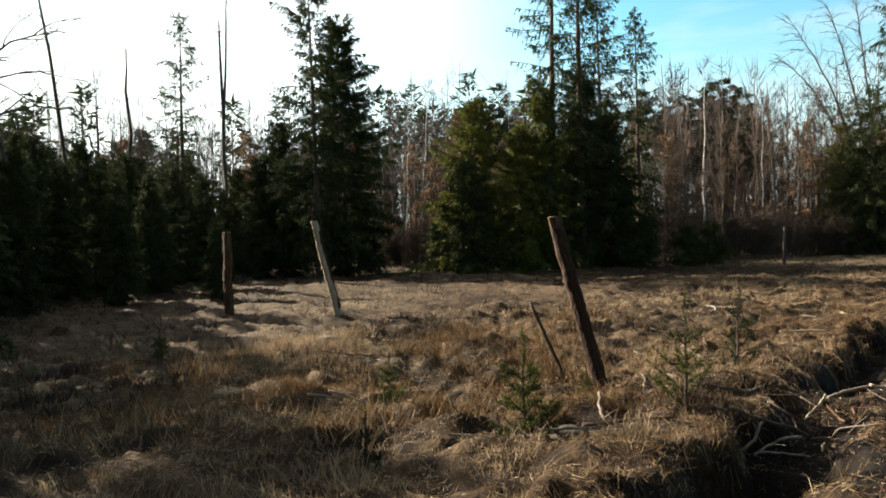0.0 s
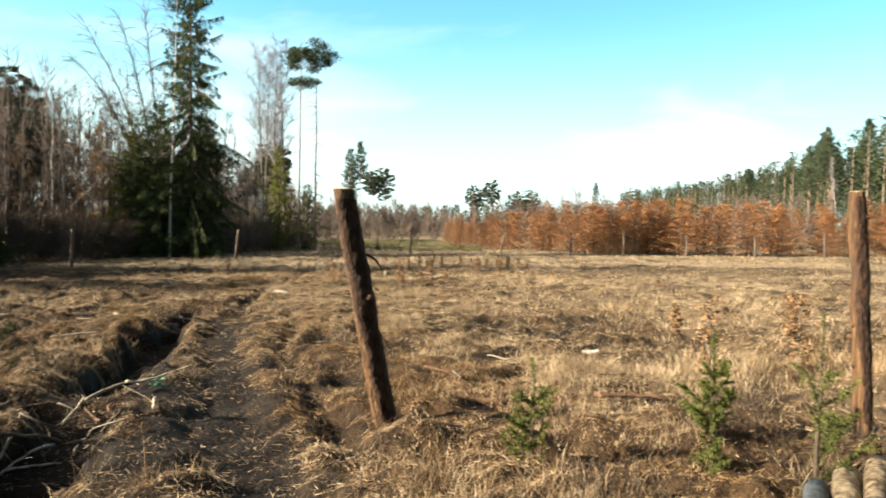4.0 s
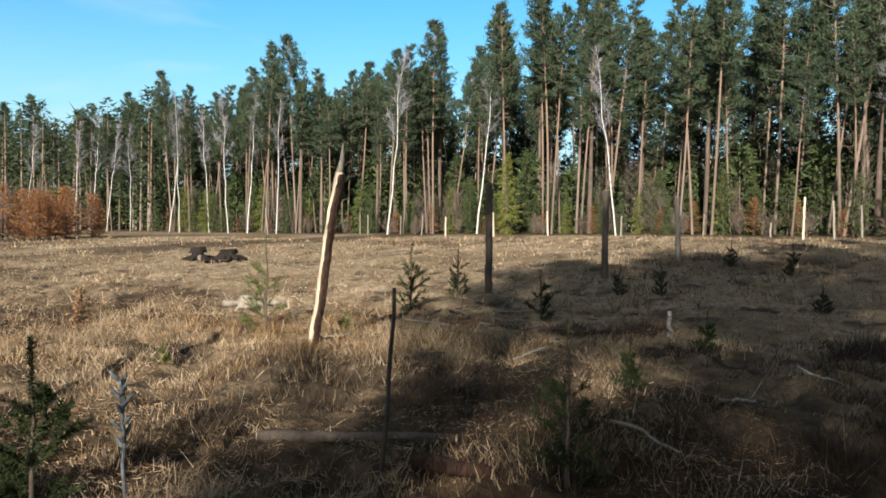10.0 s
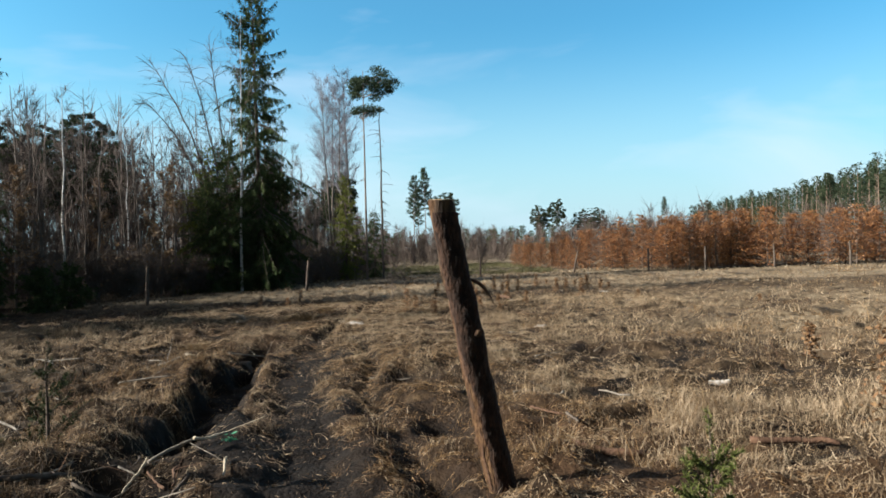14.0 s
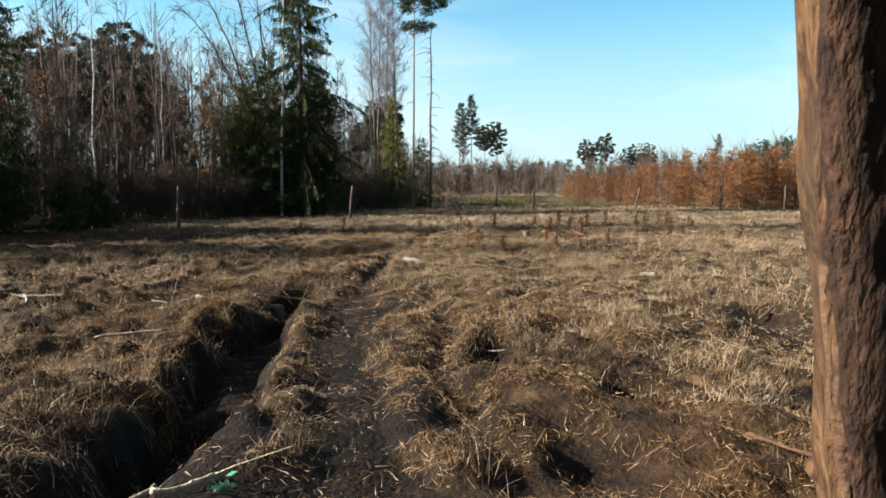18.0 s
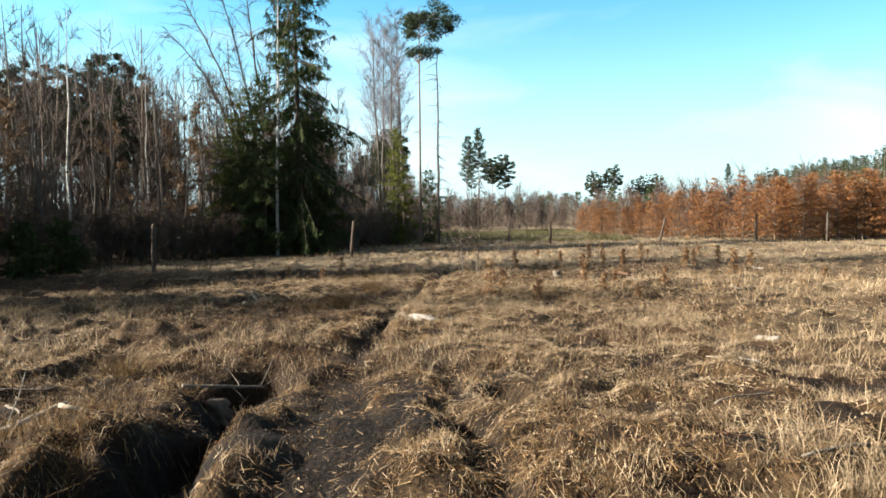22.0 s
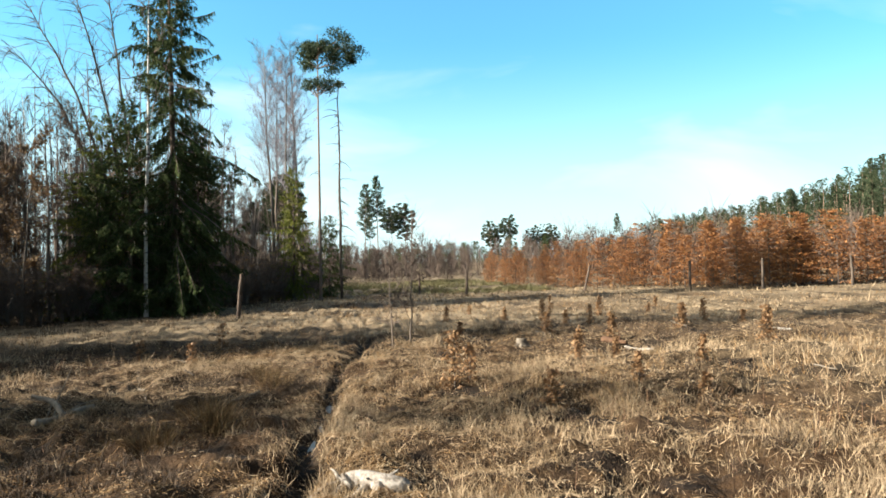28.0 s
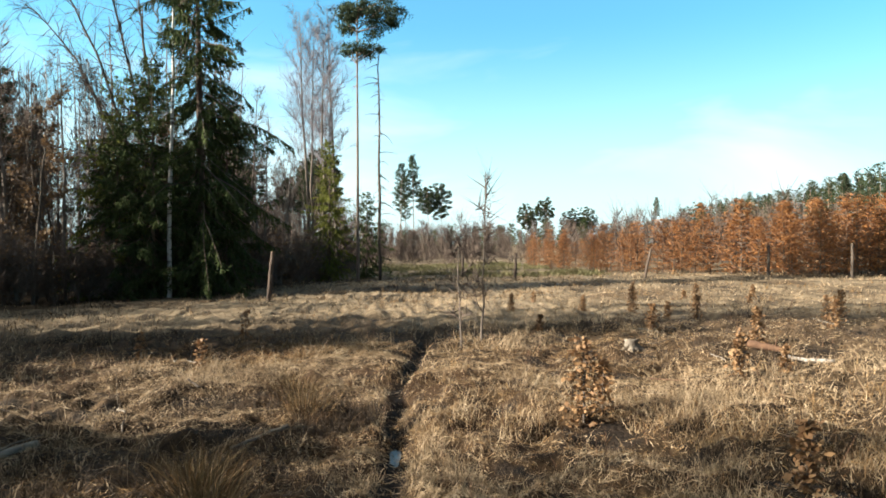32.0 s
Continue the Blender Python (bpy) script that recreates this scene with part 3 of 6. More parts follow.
# ---- trees ----
def spruce_tree(seed, tall, spread, needles, start=0.08, droop=0.55, gaps=0.0, name="spruce_tree", label="", group="", dense=1.0, trunk=0.011, bark=None, thin=0.0, hang=1.5, ragged=0.35, taper=0.58, sweep=-0.15):
    rng = np.random.default_rng(seed)
    root = tagged(new(name), label, "tree", group)
    g = Geo()
    bend = rng.normal(size=2) * 0.012 * tall
    zs = np.linspace(-0.05, 1, 12)
    stem = np.stack([bend[0] * zs ** 2, bend[1] * zs ** 2, zs * tall], 1)
    g.tube(stem, trunk * tall * (1.03 - zs) + 0.004, 7, False, 0.08, rng)
    part("trunk", g, bark or DARKBARK, root)
    wood, crown = Geo(), Geo()
    count = int(30 + tall * 17 * dense)
    for i in range(count):
        f = start + (0.985 - start) * (i + rng.uniform()) / count
        if rng.uniform() < gaps * (1 - abs(f - 0.5)) or (f > 0.5 and rng.uniform() < thin):
            continue
        reach = spread * (1 - f) ** taper * (rng.uniform(0.15, 1.0) + ragged * (rng.uniform() > 0.75)) + 0.05 * spread
        if f < start + 0.12:
            reach *= 0.7
        az = i * 2.4 + rng.uniform(-0.5, 0.5)
        o = along(stem, np.array([(f + 0.05) / 1.05]))[0]
        lift = 0.55 - 0.9 * (1 - f) + rng.normal() * 0.22 + sweep
        pts = curve(o, (math.cos(az), math.sin(az), lift), reach, droop * (1 - f) - 0.35, 5, 0.11, rng)
        wood.tube(pts, np.linspace(0.012, 0.003, 6) * max(0.35, reach), 3, False)
        k = int((7 + 13 * reach) * dense)
        s = rng.uniform(0.12, 1, k) ** 0.8
        b = along(pts, s)
        fw = unit(pts[-1] - pts[0])
        sd = np.cross(fw, (0, 0, 1.0))
        sgn = rng.choice([-1, 1], k)[:, None]
        way = fw * rng.uniform(0.2, 0.9, (k, 1)) + sd * sgn * rng.uniform(0.2, 1.0, (k, 1)) + np.array([0, 0, -hang]) * rng.uniform(0.0, 1.3, (k, 1))
        ln = (0.14 + 0.24 * reach * (1.15 - s))[:, None] * rng.uniform(0.5, 1.35, (k, 1))
        way = unit(way) * np.minimum(ln, 0.75)
        crown.spikes(b, way, np.minimum(0.2 * ln[:, 0], 0.06), rng)
        m = k * 3
        c = np.repeat(b, 3, 0) + np.repeat(way, 3, 0) * rng.uniform(0.05, 0.95, (m, 1))
        crown.spikes(c, unit(rng.normal(size=(m, 3)) * 0.8 + np.repeat(unit(way), 3, 0) * 0.7 + fw * 0.4) * np.minimum(np.repeat(ln, 3, 0) * rng.uniform(0.3, 0.7, (m, 1)), 0.26), 0.042, rng)
    part("branchwork", wood, bark or DARKBARK, root)
    part("crown", crown, needles, root)
    return root


def pine_tree(seed, tall, clear=0.6, wide=1.6, label="", group="", tufts=58, flat=False, shift=0.25, tier=False, clump=110, snags=9, coarse=1.0, needles=None):
    rng = np.random.default_rng(seed)
    root = tagged(new("pine_tree"), label, "tree", group)
    g = Geo()
    bend = rng.normal(size=2) * 0.02 * tall
    zs = np.linspace(-0.02, 1, 12)
    stem = np.stack([bend[0] * zs ** 2, bend[1] * zs ** 2 + 0.08 * np.sin(zs * 5 + seed), zs * tall], 1)
    g.tube(stem, 0.0052 * tall * (1.08 - zs) ** 0.8 + 0.012, 7, False, 0.06, rng)
    part("trunk", g, PINEBARK, root)
    wood, crown = Geo(), Geo()
    for i in range(snags):
        f = rng.uniform(clear * 0.55, clear)
        az = rng.uniform(0, 6.28)
        wood.tube(curve(along(stem, np.array([f]))[0], (math.cos(az), math.sin(az), -0.1), rng.uniform(0.4, 1.4), 0.3, 4, 0.15, rng), np.linspace(0.025, 0.006, 5), 3, False)
    for i in range(tufts if flat else 0):
        az, r, u = i * 2.4 + rng.uniform(-0.4, 0.4), wide * math.sqrt(rng.uniform(0.02, 1)), rng.uniform(-1, 1)
        deep = (1 - clear) * tall * 0.5
        c = along(stem, np.array([0.97]))[0] * (1, 1, 0) + np.array([math.cos(az) * r + shift * wide, math.sin(az) * r, tall - deep + u * deep * math.sqrt(max(0.04, 1 - (r / wide) ** 2))])
        if tier and i % 6 == 0:
            c = c * (1, 1, 0) + np.array([0, 0, tall - deep * 2 - 0.7 - 0.25 * rng.uniform()])
            c[:2] = c[:2] * 0.6 + along(stem, np.array([0.85]))[0][:2] * 0.4
        if i % 2 == 0:
            o = along(stem, np.array([min(0.97, (c[2] - 0.35 * r) / tall)]))[0]
            wood.tube(curve(o, c - o, float(np.linalg.norm(c - o)), -0.15, 4, 0.05, rng), np.linspace(0.045, 0.012, 5), 3, False)
        k = clump
        d = unit(rng.normal(size=(k, 3)) + np.array([0, 0, 0.5]))
        at = c + unit(rng.normal(size=(k, 3))) * rng.uniform(0, 1, (k, 1)) ** 0.5 * np.array([0.6, 0.6, 0.33]) * rng.uniform(0.5, 1.25)
        crown.spikes(at, d * rng.uniform(0.12, 0.26, (k, 1)), rng.uniform(0.04, 0.075, k) * coarse, rng)
    for i in range(0 if flat else tufts):
        u = (i + rng.uniform()) / tufts
        f = clear + (1.0 - clear) * u
        az = i * 2.4 + rng.uniform(-0.7, 0.7)
        form = (0.5 + 0.5 * min(1, u / 0.3)) * (1.03 - u) ** 0.6
        reach = wide * form * rng.uniform(0.35, 1.3) + 0.15
        o = along(stem, np.array([min(0.995, f)]))[0]
        pts = curve(o, (math.cos(az), math.sin(az), 0.0 + 0.6 * u), reach, -0.4, 4, 0.14, rng)
        wood.tube(pts, np.linspace(0.03, 0.008, 5), 3, False)
        k = int(24 + 34 * reach)
        s = rng.uniform(0.3, 1.03, k) ** 0.8
        at = along(pts, np.minimum(s, 1)) + rng.normal(size=(k, 3)) * np.array([0.16, 0.16, 0.09]) * (0.35 + 0.45 * reach)
        d = unit(unit(pts[-1] - pts[0]) * 0.6 + rng.normal(size=(k, 3)) * 0.75 + np.array([0, 0, 0.5]))
        crown.spikes(at, d * rng.uniform(0.2, 0.5, (k, 1)), rng.uniform(0.05, 0.1, k), rng)
    part("branchwork", wood, PINEBARK, root)
    part("crown", crown, needles or PINE, root)
    return root


def bare_tree(seed, tall, bark=None, twig=None, leaf=0, leafmat=None, spread=0.28, limbs=16, low=0.25, name="bare_tree", label="", group="", stems=1, girth=0.0075, steep=0.9, fine=7, haze=4, hair=0.014, straight=1.0):
    rng = np.random.default_rng(seed)
    root = tagged(new(name), label, "tree", group)
    trunk, wood, leafy = Geo(), Geo(), Geo()
    ends = []
    for q in range(stems):
        zs = np.linspace(-0.02, 1, 9)
        tilt = rng.normal(size=2) * (0.03 * straight if stems == 1 else 0.16)
        stem = np.stack([tilt[0] * zs * tall + rng.normal(size=9) * 0.004 * tall * straight, tilt[1] * zs * tall + rng.normal(size=9) * 0.004 * tall * straight, zs * tall * (1 if q == 0 else rng.uniform(0.65, 0.95))], 1)
        stem[0, :2] = stem[1, :2] = 0
        trunk.tube(stem, girth * tall * (1.04 - zs) ** 0.9 + 0.006, 6, False, 0.06, rng)
        for i in range(limbs):
            f = low + (0.97 - low) * (i + rng.uniform()) / limbs
            az = rng.uniform(0, 6.28)
            reach = tall * spread * (1.1 - f) ** 0.6 * rng.uniform(0.5, 1.1)
            o = along(stem, np.array([f]))[0]
            pts = curve(o, (math.cos(az), math.sin(az), steep * rng.uniform(0.6, 1.3)), reach, -0.25, 5, 0.1, rng)
            wood.tube(pts, np.linspace(0.26, 0.08, 6) * girth * tall * (1.15 - f) + 0.004, 3, False)
            for j in range(fine):
                s = rng.uniform(0.2, 1)
                b = along(pts, np.array([s]))[0]
                w = unit(pts[-1] - pts[0]) + rng.normal(size=3) * 0.6
                tw = curve(b, w, reach * rng.uniform(0.25, 0.55), -0.2, 3, 0.15, rng)
                wood.tube(tw, np.linspace(0.012, 0.005, 4), 3, False)
                ends.append(tw)
    if leaf:
        pick = rng.integers(0, len(ends), leaf)
        base = np.array([along(ends[i], np.array([rng.uniform(0.1, 1)]))[0] for i in pick]) + rng.normal(size=(leaf, 3)) * 0.08
        leafy.leaves(base, 0.15, rng)
    tw = np.concatenate([along(e, np.linspace(0.2, 1, haze)) for e in ends])
    wood.spikes(tw, unit(rng.normal(size=tw.shape) + np.array([0, 0, 0.6])) * rng.uniform(0.15, 0.6, (len(tw), 1)), hair, rng)
    part("trunk", trunk, bark or GREYBARK, root)
    part("branchwork", wood, twig or TWIG, root)
    if leaf:
        part("leaves", leafy, leafmat or OAKLEAF, root)
    return root


def sweeping_tree(seed, tips, label, bark=None, girth=0.1, twigs=26, bow=0.25, start=0.4):
    """A bare tree whose few long limbs sweep from one foot out to their tips."""
    rng = np.random.default_rng(seed)
    root = tagged(new("bare_tree"), label, "tree")
    wood = Geo()
    for tip in tips:
        tip = np.array(tip, float)
        q = np.linspace(-0.02, 1, 14)[:, None]
        mid = tip * (0.35, 0.35, 0.62)
        mid[2] += bow * np.hypot(tip[0], tip[1])
        pts = 2 * q * (1 - q) * mid + q ** 2 * tip + rng.normal(size=(14, 3)) * 0.05 * q
        limb = Geo()
        limb.tube(pts, girth * (1.03 - q[:, 0]) ** 0.8 + 0.008, 7, False, 0.08, rng)
        part("limb", limb, bark or GREYBARK, root)
        for i in range(twigs):
            f = start + (0.99 - start) * (i + rng.uniform()) / twigs
            o = along(pts, np.array([f]))[0]
            ahead = unit(along(pts, np.array([min(1, f + 0.06)]))[0] - along(pts, np.array([f - 0.06]))[0])
            tw = curve(o, ahead + rng.normal(size=3) * 0.55, rng.uniform(0.5, 2.2) * (1.25 - 0.6 * f), 0.25, 5, 0.08, rng)
            wood.tube(tw, np.linspace(0.02, 0.006, 6), 3, False)
            for j in range(4):
                b = along(tw, np.array([rng.uniform(0.2, 0.95)]))[0]
                fine = curve(b, unit(tw[-1] - tw[0]) + rng.normal(size=3) * 0.5, rng.uniform(0.3, 0.9), 0.35, 3, 0.1, rng)
                wood.tube(fine, np.linspace(0.009, 0.004, 4), 3, False)
    part("branchwork", wood, bark or TWIG, root)
    return root


def beech_bush(seed, tall, leaf=900, name="young_beech", label="", group="", size=0.13, spread=0.34, leafmat=None, flat=0.75):
    """A young beech that keeps its withered leaves in flat layers."""
    rng = np.random.default_rng(seed)
    root = tagged(new(name), label, "tree", group)
    trunk, wood, leafy = Geo(), Geo(), Geo()
    zs = np.linspace(-0.02, 1, 7)
    stem = np.stack([rng.normal(size=7) * 0.012 * tall * zs, rng.normal(size=7) * 0.012 * tall * zs, zs * tall], 1)
    trunk.tube(stem, 0.011 * tall * (1.05 - zs) + 0.003, 5, False)
    tips = []
    for i in range(40):
        f = 0.04 + 0.93 * (i + rng.uniform()) / 40
        az = i * 2.4 + rng.uniform(-0.6, 0.6)
        pts = curve(along(stem, np.array([f]))[0], (math.cos(az), math.sin(az), 0.35), tall * spread * (1.12 - f) ** 0.75 * rng.uniform(0.6, 1.15), 0.25, 4, 0.08, rng)
        wood.tube(pts, np.linspace(0.006, 0.002, 5) * tall, 3, False)
        tips.append(pts)
    pick = rng.integers(0, 40, leaf)
    s = rng.uniform(0.15, 1.05, leaf)
    base = np.array([along(tips[i], np.array([min(1, q)]))[0] for i, q in zip(pick, s)])
    base += rng.normal(size=(leaf, 3)) * np.array([0.032, 0.032, 0.011]) * tall
    leafy.leaves(base, size, rng, flat)
    part("stem", trunk, GREYBARK if tall < 1 else DARKBARK, root)
    part("branchwork", wood, DARKBARK, root)
    part("leaves", leafy, leafmat or BEECH, root)
    return root


def spruce_sapling(seed, tall, needles, dense=1.0, spread=0.36, label="", group=""):
    """A small planted spruce with whorls of needled twigs."""
    rng = np.random.default_rng(seed)
    root = tagged(new("spruce_sapling"), label, "sapling", group)
    trunk, wood, crown = Geo(), Geo(), Geo()
    zs = np.linspace(-0.04, 1, 8)
    stem = np.stack([rng.normal(size=8) * 0.012 * tall * zs, rng.normal(size=8) * 0.012 * tall * zs, zs * tall], 1)
    trunk.tube(stem, 0.013 * tall * (1.1 - zs) + 0.002, 5, False)
    limbs = [stem]
    for w in range(5):
        f = 0.06 + 0.62 * (w + rng.uniform(-0.1, 0.1)) / 4.6
        for b in range(rng.integers(4, 7) if dense > 0.6 else rng.integers(3, 5)):
            az = rng.uniform(0, 6.28)
            pts = curve(along(stem, np.array([min(0.95, max(0.05, f))]))[0], (math.cos(az), math.sin(az), 0.75), tall * spread * 1.15 * (1.15 - f) * rng.uniform(0.5, 1.1), -0.1, 4, 0.06, rng)
            wood.tube(pts, np.linspace(0.0055, 0.002, 5) * tall, 3, False)
            limbs.append(pts)
            for k in range(2):
                c = along(pts, np.array([rng.uniform(0.3, 0.7)]))[0]
                limbs.append(curve(c, unit(pts[-1] - pts[0]) + rng.normal(size=3) * 0.45, tall * spread * 0.35 * (1.15 - f), 0, 3, 0.05, rng))
    for pts in limbs:
        ln = np.linalg.norm(np.diff(pts, axis=0), axis=1).sum()
        k = int(ln * 430 * dense) + 4
        s = rng.uniform(0.1 if pts is not stem else 0.3, 1, k)
        b = along(pts, s)
        d = unit(unit(pts[-1] - pts[0]) * 0.7 + rng.normal(size=(k, 3)) * 0.75)
        crown.spikes(b, d * rng.uniform(0.02, 0.042, (k, 1)) * (0.7 + 0.5 * tall), 0.008, rng)
    part("stem", trunk, DARKBARK, root)
    part("branchwork", wood, DARKBARK, root)
    part("needles", crown, needles, root)
    return root


# ---- ground ----
EDGE_X, EDGE_Y = [20, 27, 34, 40, 48, 60, 80, 110, 160], [36, 23.5, 17.5, 14.8, 10.0, 8.0, 8.5, 9, 14]
FOREST_X, FOREST_Y = [-60, -30, -6, 6, 20, 31, 42, 60, 80, 96, 120, 150, 197, 260, 360], [-36, -44, -51, -56, -57, -57, -58, -62, -66, -65, -76, -87, -97, -110, -122]


def ground_material():
    m = material("winter meadow ground", [(0.0091, 0.0059, 0.0033), (0.0247, 0.0149, 0.0078), (0.0553, 0.0345, 0.0175), (0.117, 0.078, 0.0403)], 3.4, 0.9, "none", 0.0, 1.0, 26)
    n, l = m.node_tree.nodes, m.node_tree.links
    bsdf, ramp = n["Principled BSDF"], n["Color Ramp"]
    tex = n.new("ShaderNodeTexCoord")
    fine = n.new("ShaderNodeTexNoise")
    fine.inputs["Scale"].default_value, fine.inputs["Detail"].default_value = 11.0, 10.0
    fine.inputs["Roughness"].default_value = 0.68
    l.new(tex.outputs["Object"], fine.inputs["Vector"])
    dark = n.new("ShaderNodeMapRange")
    dark.inputs["From Min"].default_value, dark.inputs["From Max"].default_value = 0.38, 0.6
    dark.inputs["To Min"].default_value = 0.35
    l.new(fine.outputs["Fac"], dark.inputs["Value"])
    mul = n.new("ShaderNodeMix")
    mul.data_type, mul.blend_type = "RGBA", "MULTIPLY"
    mul.inputs["Factor"].default_value = 1.0
    l.new(ramp.outputs["Color"], mul.inputs["A"])
    l.new(dark.outputs["Result"], mul.inputs["B"])
    wide = n.new("ShaderNodeTexNoise")
    wide.inputs["Scale"].default_value, wide.inputs["Detail"].default_value = 0.22, 4.0
    l.new(tex.outputs["Object"], wide.inputs["Vector"])
    rust = n.new("ShaderNodeMapRange")
    rust.inputs["From Min"].default_value, rust.inputs["From Max"].default_value = 0.48, 0.66
    rust.inputs["To Max"].default_value = 0.7
    l.new(wide.outputs["Fac"], rust.inputs["Value"])
    rusty = n.new("ShaderNodeMix")
    rusty.data_type = "RGBA"
    rusty.inputs["B"].default_value = (0.04, 0.022, 0.011, 1)
    l.new(rust.outputs["Result"], rusty.inputs["Factor"])
    l.new(mul.outputs["Result"], rusty.inputs["A"])
    pale = n.new("ShaderNodeValToRGB")
    for e, c, q in zip(pale.color_ramp.elements, ((0.07, 0.047, 0.025, 1), (0.29, 0.23, 0.155, 1)), (0.32, 0.66)):
        e.color, e.position = c, q
    blend = n.new("ShaderNodeMix")
    blend.inputs["Factor"].default_value = 0.55
    l.new(fine.outputs["Fac"], blend.inputs["A"])
    l.new(n["Noise Texture"].outputs["Fac"], blend.inputs["B"])
    l.new(blend.outputs["Result"], pale.inputs["Fac"])
    cover_and_shade = n.new("ShaderNodeAttribute")
    cover_and_shade.attribute_name = "cover_and_shade"
    field = n.new("ShaderNodeMix")
    field.data_type = "RGBA"
    l.new(cover_and_shade.outputs["Fac"], field.inputs["Factor"])
    l.new(rusty.outputs["Result"], field.inputs["A"])
    l.new(pale.outputs["Color"], field.inputs["B"])
    bare = n.new("ShaderNodeAttribute")
    bare.attribute_name = "bare"
    soil = n.new("ShaderNodeMix")
    soil.data_type = "RGBA"
    earth = n.new("ShaderNodeValToRGB")
    earth.color_ramp.elements[0].color, earth.color_ramp.elements[1].color = (0.0035, 0.0028, 0.0024, 1), (0.016, 0.0115, 0.0085, 1)
    earth.color_ramp.elements[0].position, earth.color_ramp.elements[1].position = 0.35, 0.7
    l.new(fine.outputs["Fac"], earth.inputs["Fac"])
    l.new(bare.outputs["Fac"], soil.inputs["Factor"])
    l.new(field.outputs["Result"], soil.inputs["A"])
    l.new(earth.outputs["Color"], soil.inputs["B"])
    bsdf.inputs["Specular IOR Level"].default_value = 0.1
    l.new(soil.outputs["Result"], bsdf.inputs["Base Color"])
    return m


def spaced(a, b, step, reach):
    """Even steps from a to b, then ever wider ones out to the reach on both sides."""
    mid = np.arange(a, b, step)
    out = step * np.cumsum(1.07 ** np.arange(1, 130))
    out = out[out < reach]
    return np.concatenate([a - out[::-1], mid, mid[-1] + out])


def ground():
    xs, ys = spaced(-1, 24, 0.06, 900), spaced(-11, 9, 0.06, 900)
    gx, gy = np.meshgrid(xs, ys)
    v = np.stack([gx, gy, land(gx, gy)], -1).reshape(-1, 3)
    w, h = len(xs), len(ys)
    i = (np.arange(h - 1)[:, None] * w + np.arange(w - 1)).ravel()
    g = Geo()
    g.add(v, np.concatenate([np.stack([i, i + 1, i + w + 1], 1), np.stack([i, i + w + 1, i + w], 1)]))
    me = g.mesh("ground", ground_material(), True)
    me.attributes.new("bare", "FLOAT", "POINT").data.foreach_set("value", soil_mask(v[:, 0], v[:, 1]).astype(np.float32))
    away = np.hypot(v[:, 0] - np.clip(v[:, 0], 0, 22), v[:, 1] - (-0.5 + 0.14 * np.clip(v[:, 0], 0, 22)))
    grassy = np.clip((away - 3) / 9, 0, 0.85) * np.clip(0.8 + 0.5 * bumps(v[:, 0], v[:, 1], 5, 91) + 0.4 * bumps(v[:, 0], v[:, 1], 1.7, 92), 0.1, 1)
    litter = np.clip((np.interp(v[:, 0], FOREST_X, FOREST_Y) - v[:, 1]) / 3 + 1, 0, 1) + np.clip((v[:, 1] - np.interp(v[:, 0], EDGE_X, EDGE_Y)) / 3 + 1, 0, 1)
    # pale grass tone cut back across the tree-shadow band, painting its shade in
    me.attributes.new("cover_and_shade", "FLOAT", "POINT").data.foreach_set("value", (grassy * (1 - 0.8 * np.clip(litter, 0, 1)) * (1 - 0.75 * np.clip((v[:, 1] - 7) / 4, 0, 1) * np.clip((34 - v[:, 0]) / 8, 0, 1)) * (1 - 0.7 * fade(v[:, 0], 22.5, 24.5, 28, 30))).astype(np.float32))
    return tagged(new("ground", me), "rough clearing of dry matted grass with a muddy wheel track", "ground", kind="structure")


ground()

# ---- large trees ----
R = np.random.default_rng(11)


def single(ob, x, y, turn=0.0, lean=(0, 0)):
    ob.matrix_basis = pose(x, y, height(x, y) - 0.05, lean[0], lean[1], turn)
    return ob


# the spruce and birch that stand over the track
single(spruce_tree(1, 17.5, 3.2, SPRUCE, 0.06, 1.0, 0.18, label="tall dark spruce with drooping branches beside a birch", dense=1.3, thin=0.05, hang=3.2, ragged=0.5, taper=0.38, sweep=-0.35), 43.6, 10.7, 20)
single(spruce_tree(2, 8.8, 3.6, OLIVE_SUNLIT, 0.05, 0.6, 0.3, sweep=-0.4, label="olive green spruce leaning into a taller one", dense=1.1), 44.6, 14.0, 80)
single(spruce_tree(3, 6.5, 2.4, SPRUCE, 0.03, 0.6, label="short bushy spruce under a tall one", dense=1.1), 42.8, 13.4, 130)
single(spruce_tree(4, 7.6, 2.6, SPRUCE, 0.03, 0.6, 0.1, label="short bushy spruce under a tall one", dense=1.1), 44.4, 9.9, 210)
single(spruce_tree(18, 9.0, 2.7, SPRUCE, 0.03, 0.6, 0.15, label="short bushy spruce under a tall one", dense=1.1), 43.0, 12.3, 300)
single(bare_tree(5, 16.0, BIRCHBARK, TWIG, spread=0.2, limbs=12, low=0.45, name="birch_tree", label="slim white birch in front of a dark spruce", girth=0.0056, straight=0.35), 42.7, 11.6, 40)
single(sweeping_tree(6, ((-0.4, 4.6, 13.6), (0.3, 5.6, 11.9), (0.2, 2.8, 14.4), (-0.2, 1.2, 14.8), (0.8, 4.0, 9.6), (-0.6, 2.6, 5.6)), "wide bare tree with sweeping limbs behind the spruces", DEADBARK, 0.07, 40), 44.6, 12.5)
single(sweeping_tree(63, ((4.5, 1.2, 6.1), (4.3, 1.25, 5.3), (4.5, 1.1, 4.5), (2.6, 1.4, 8.5), (3.2, 0.6, 7.6)), "crooked bare oak limbs reaching over the thicket", DEADBARK, 0.05, 14, 0.3, 0.35), 0.2, 16.2)
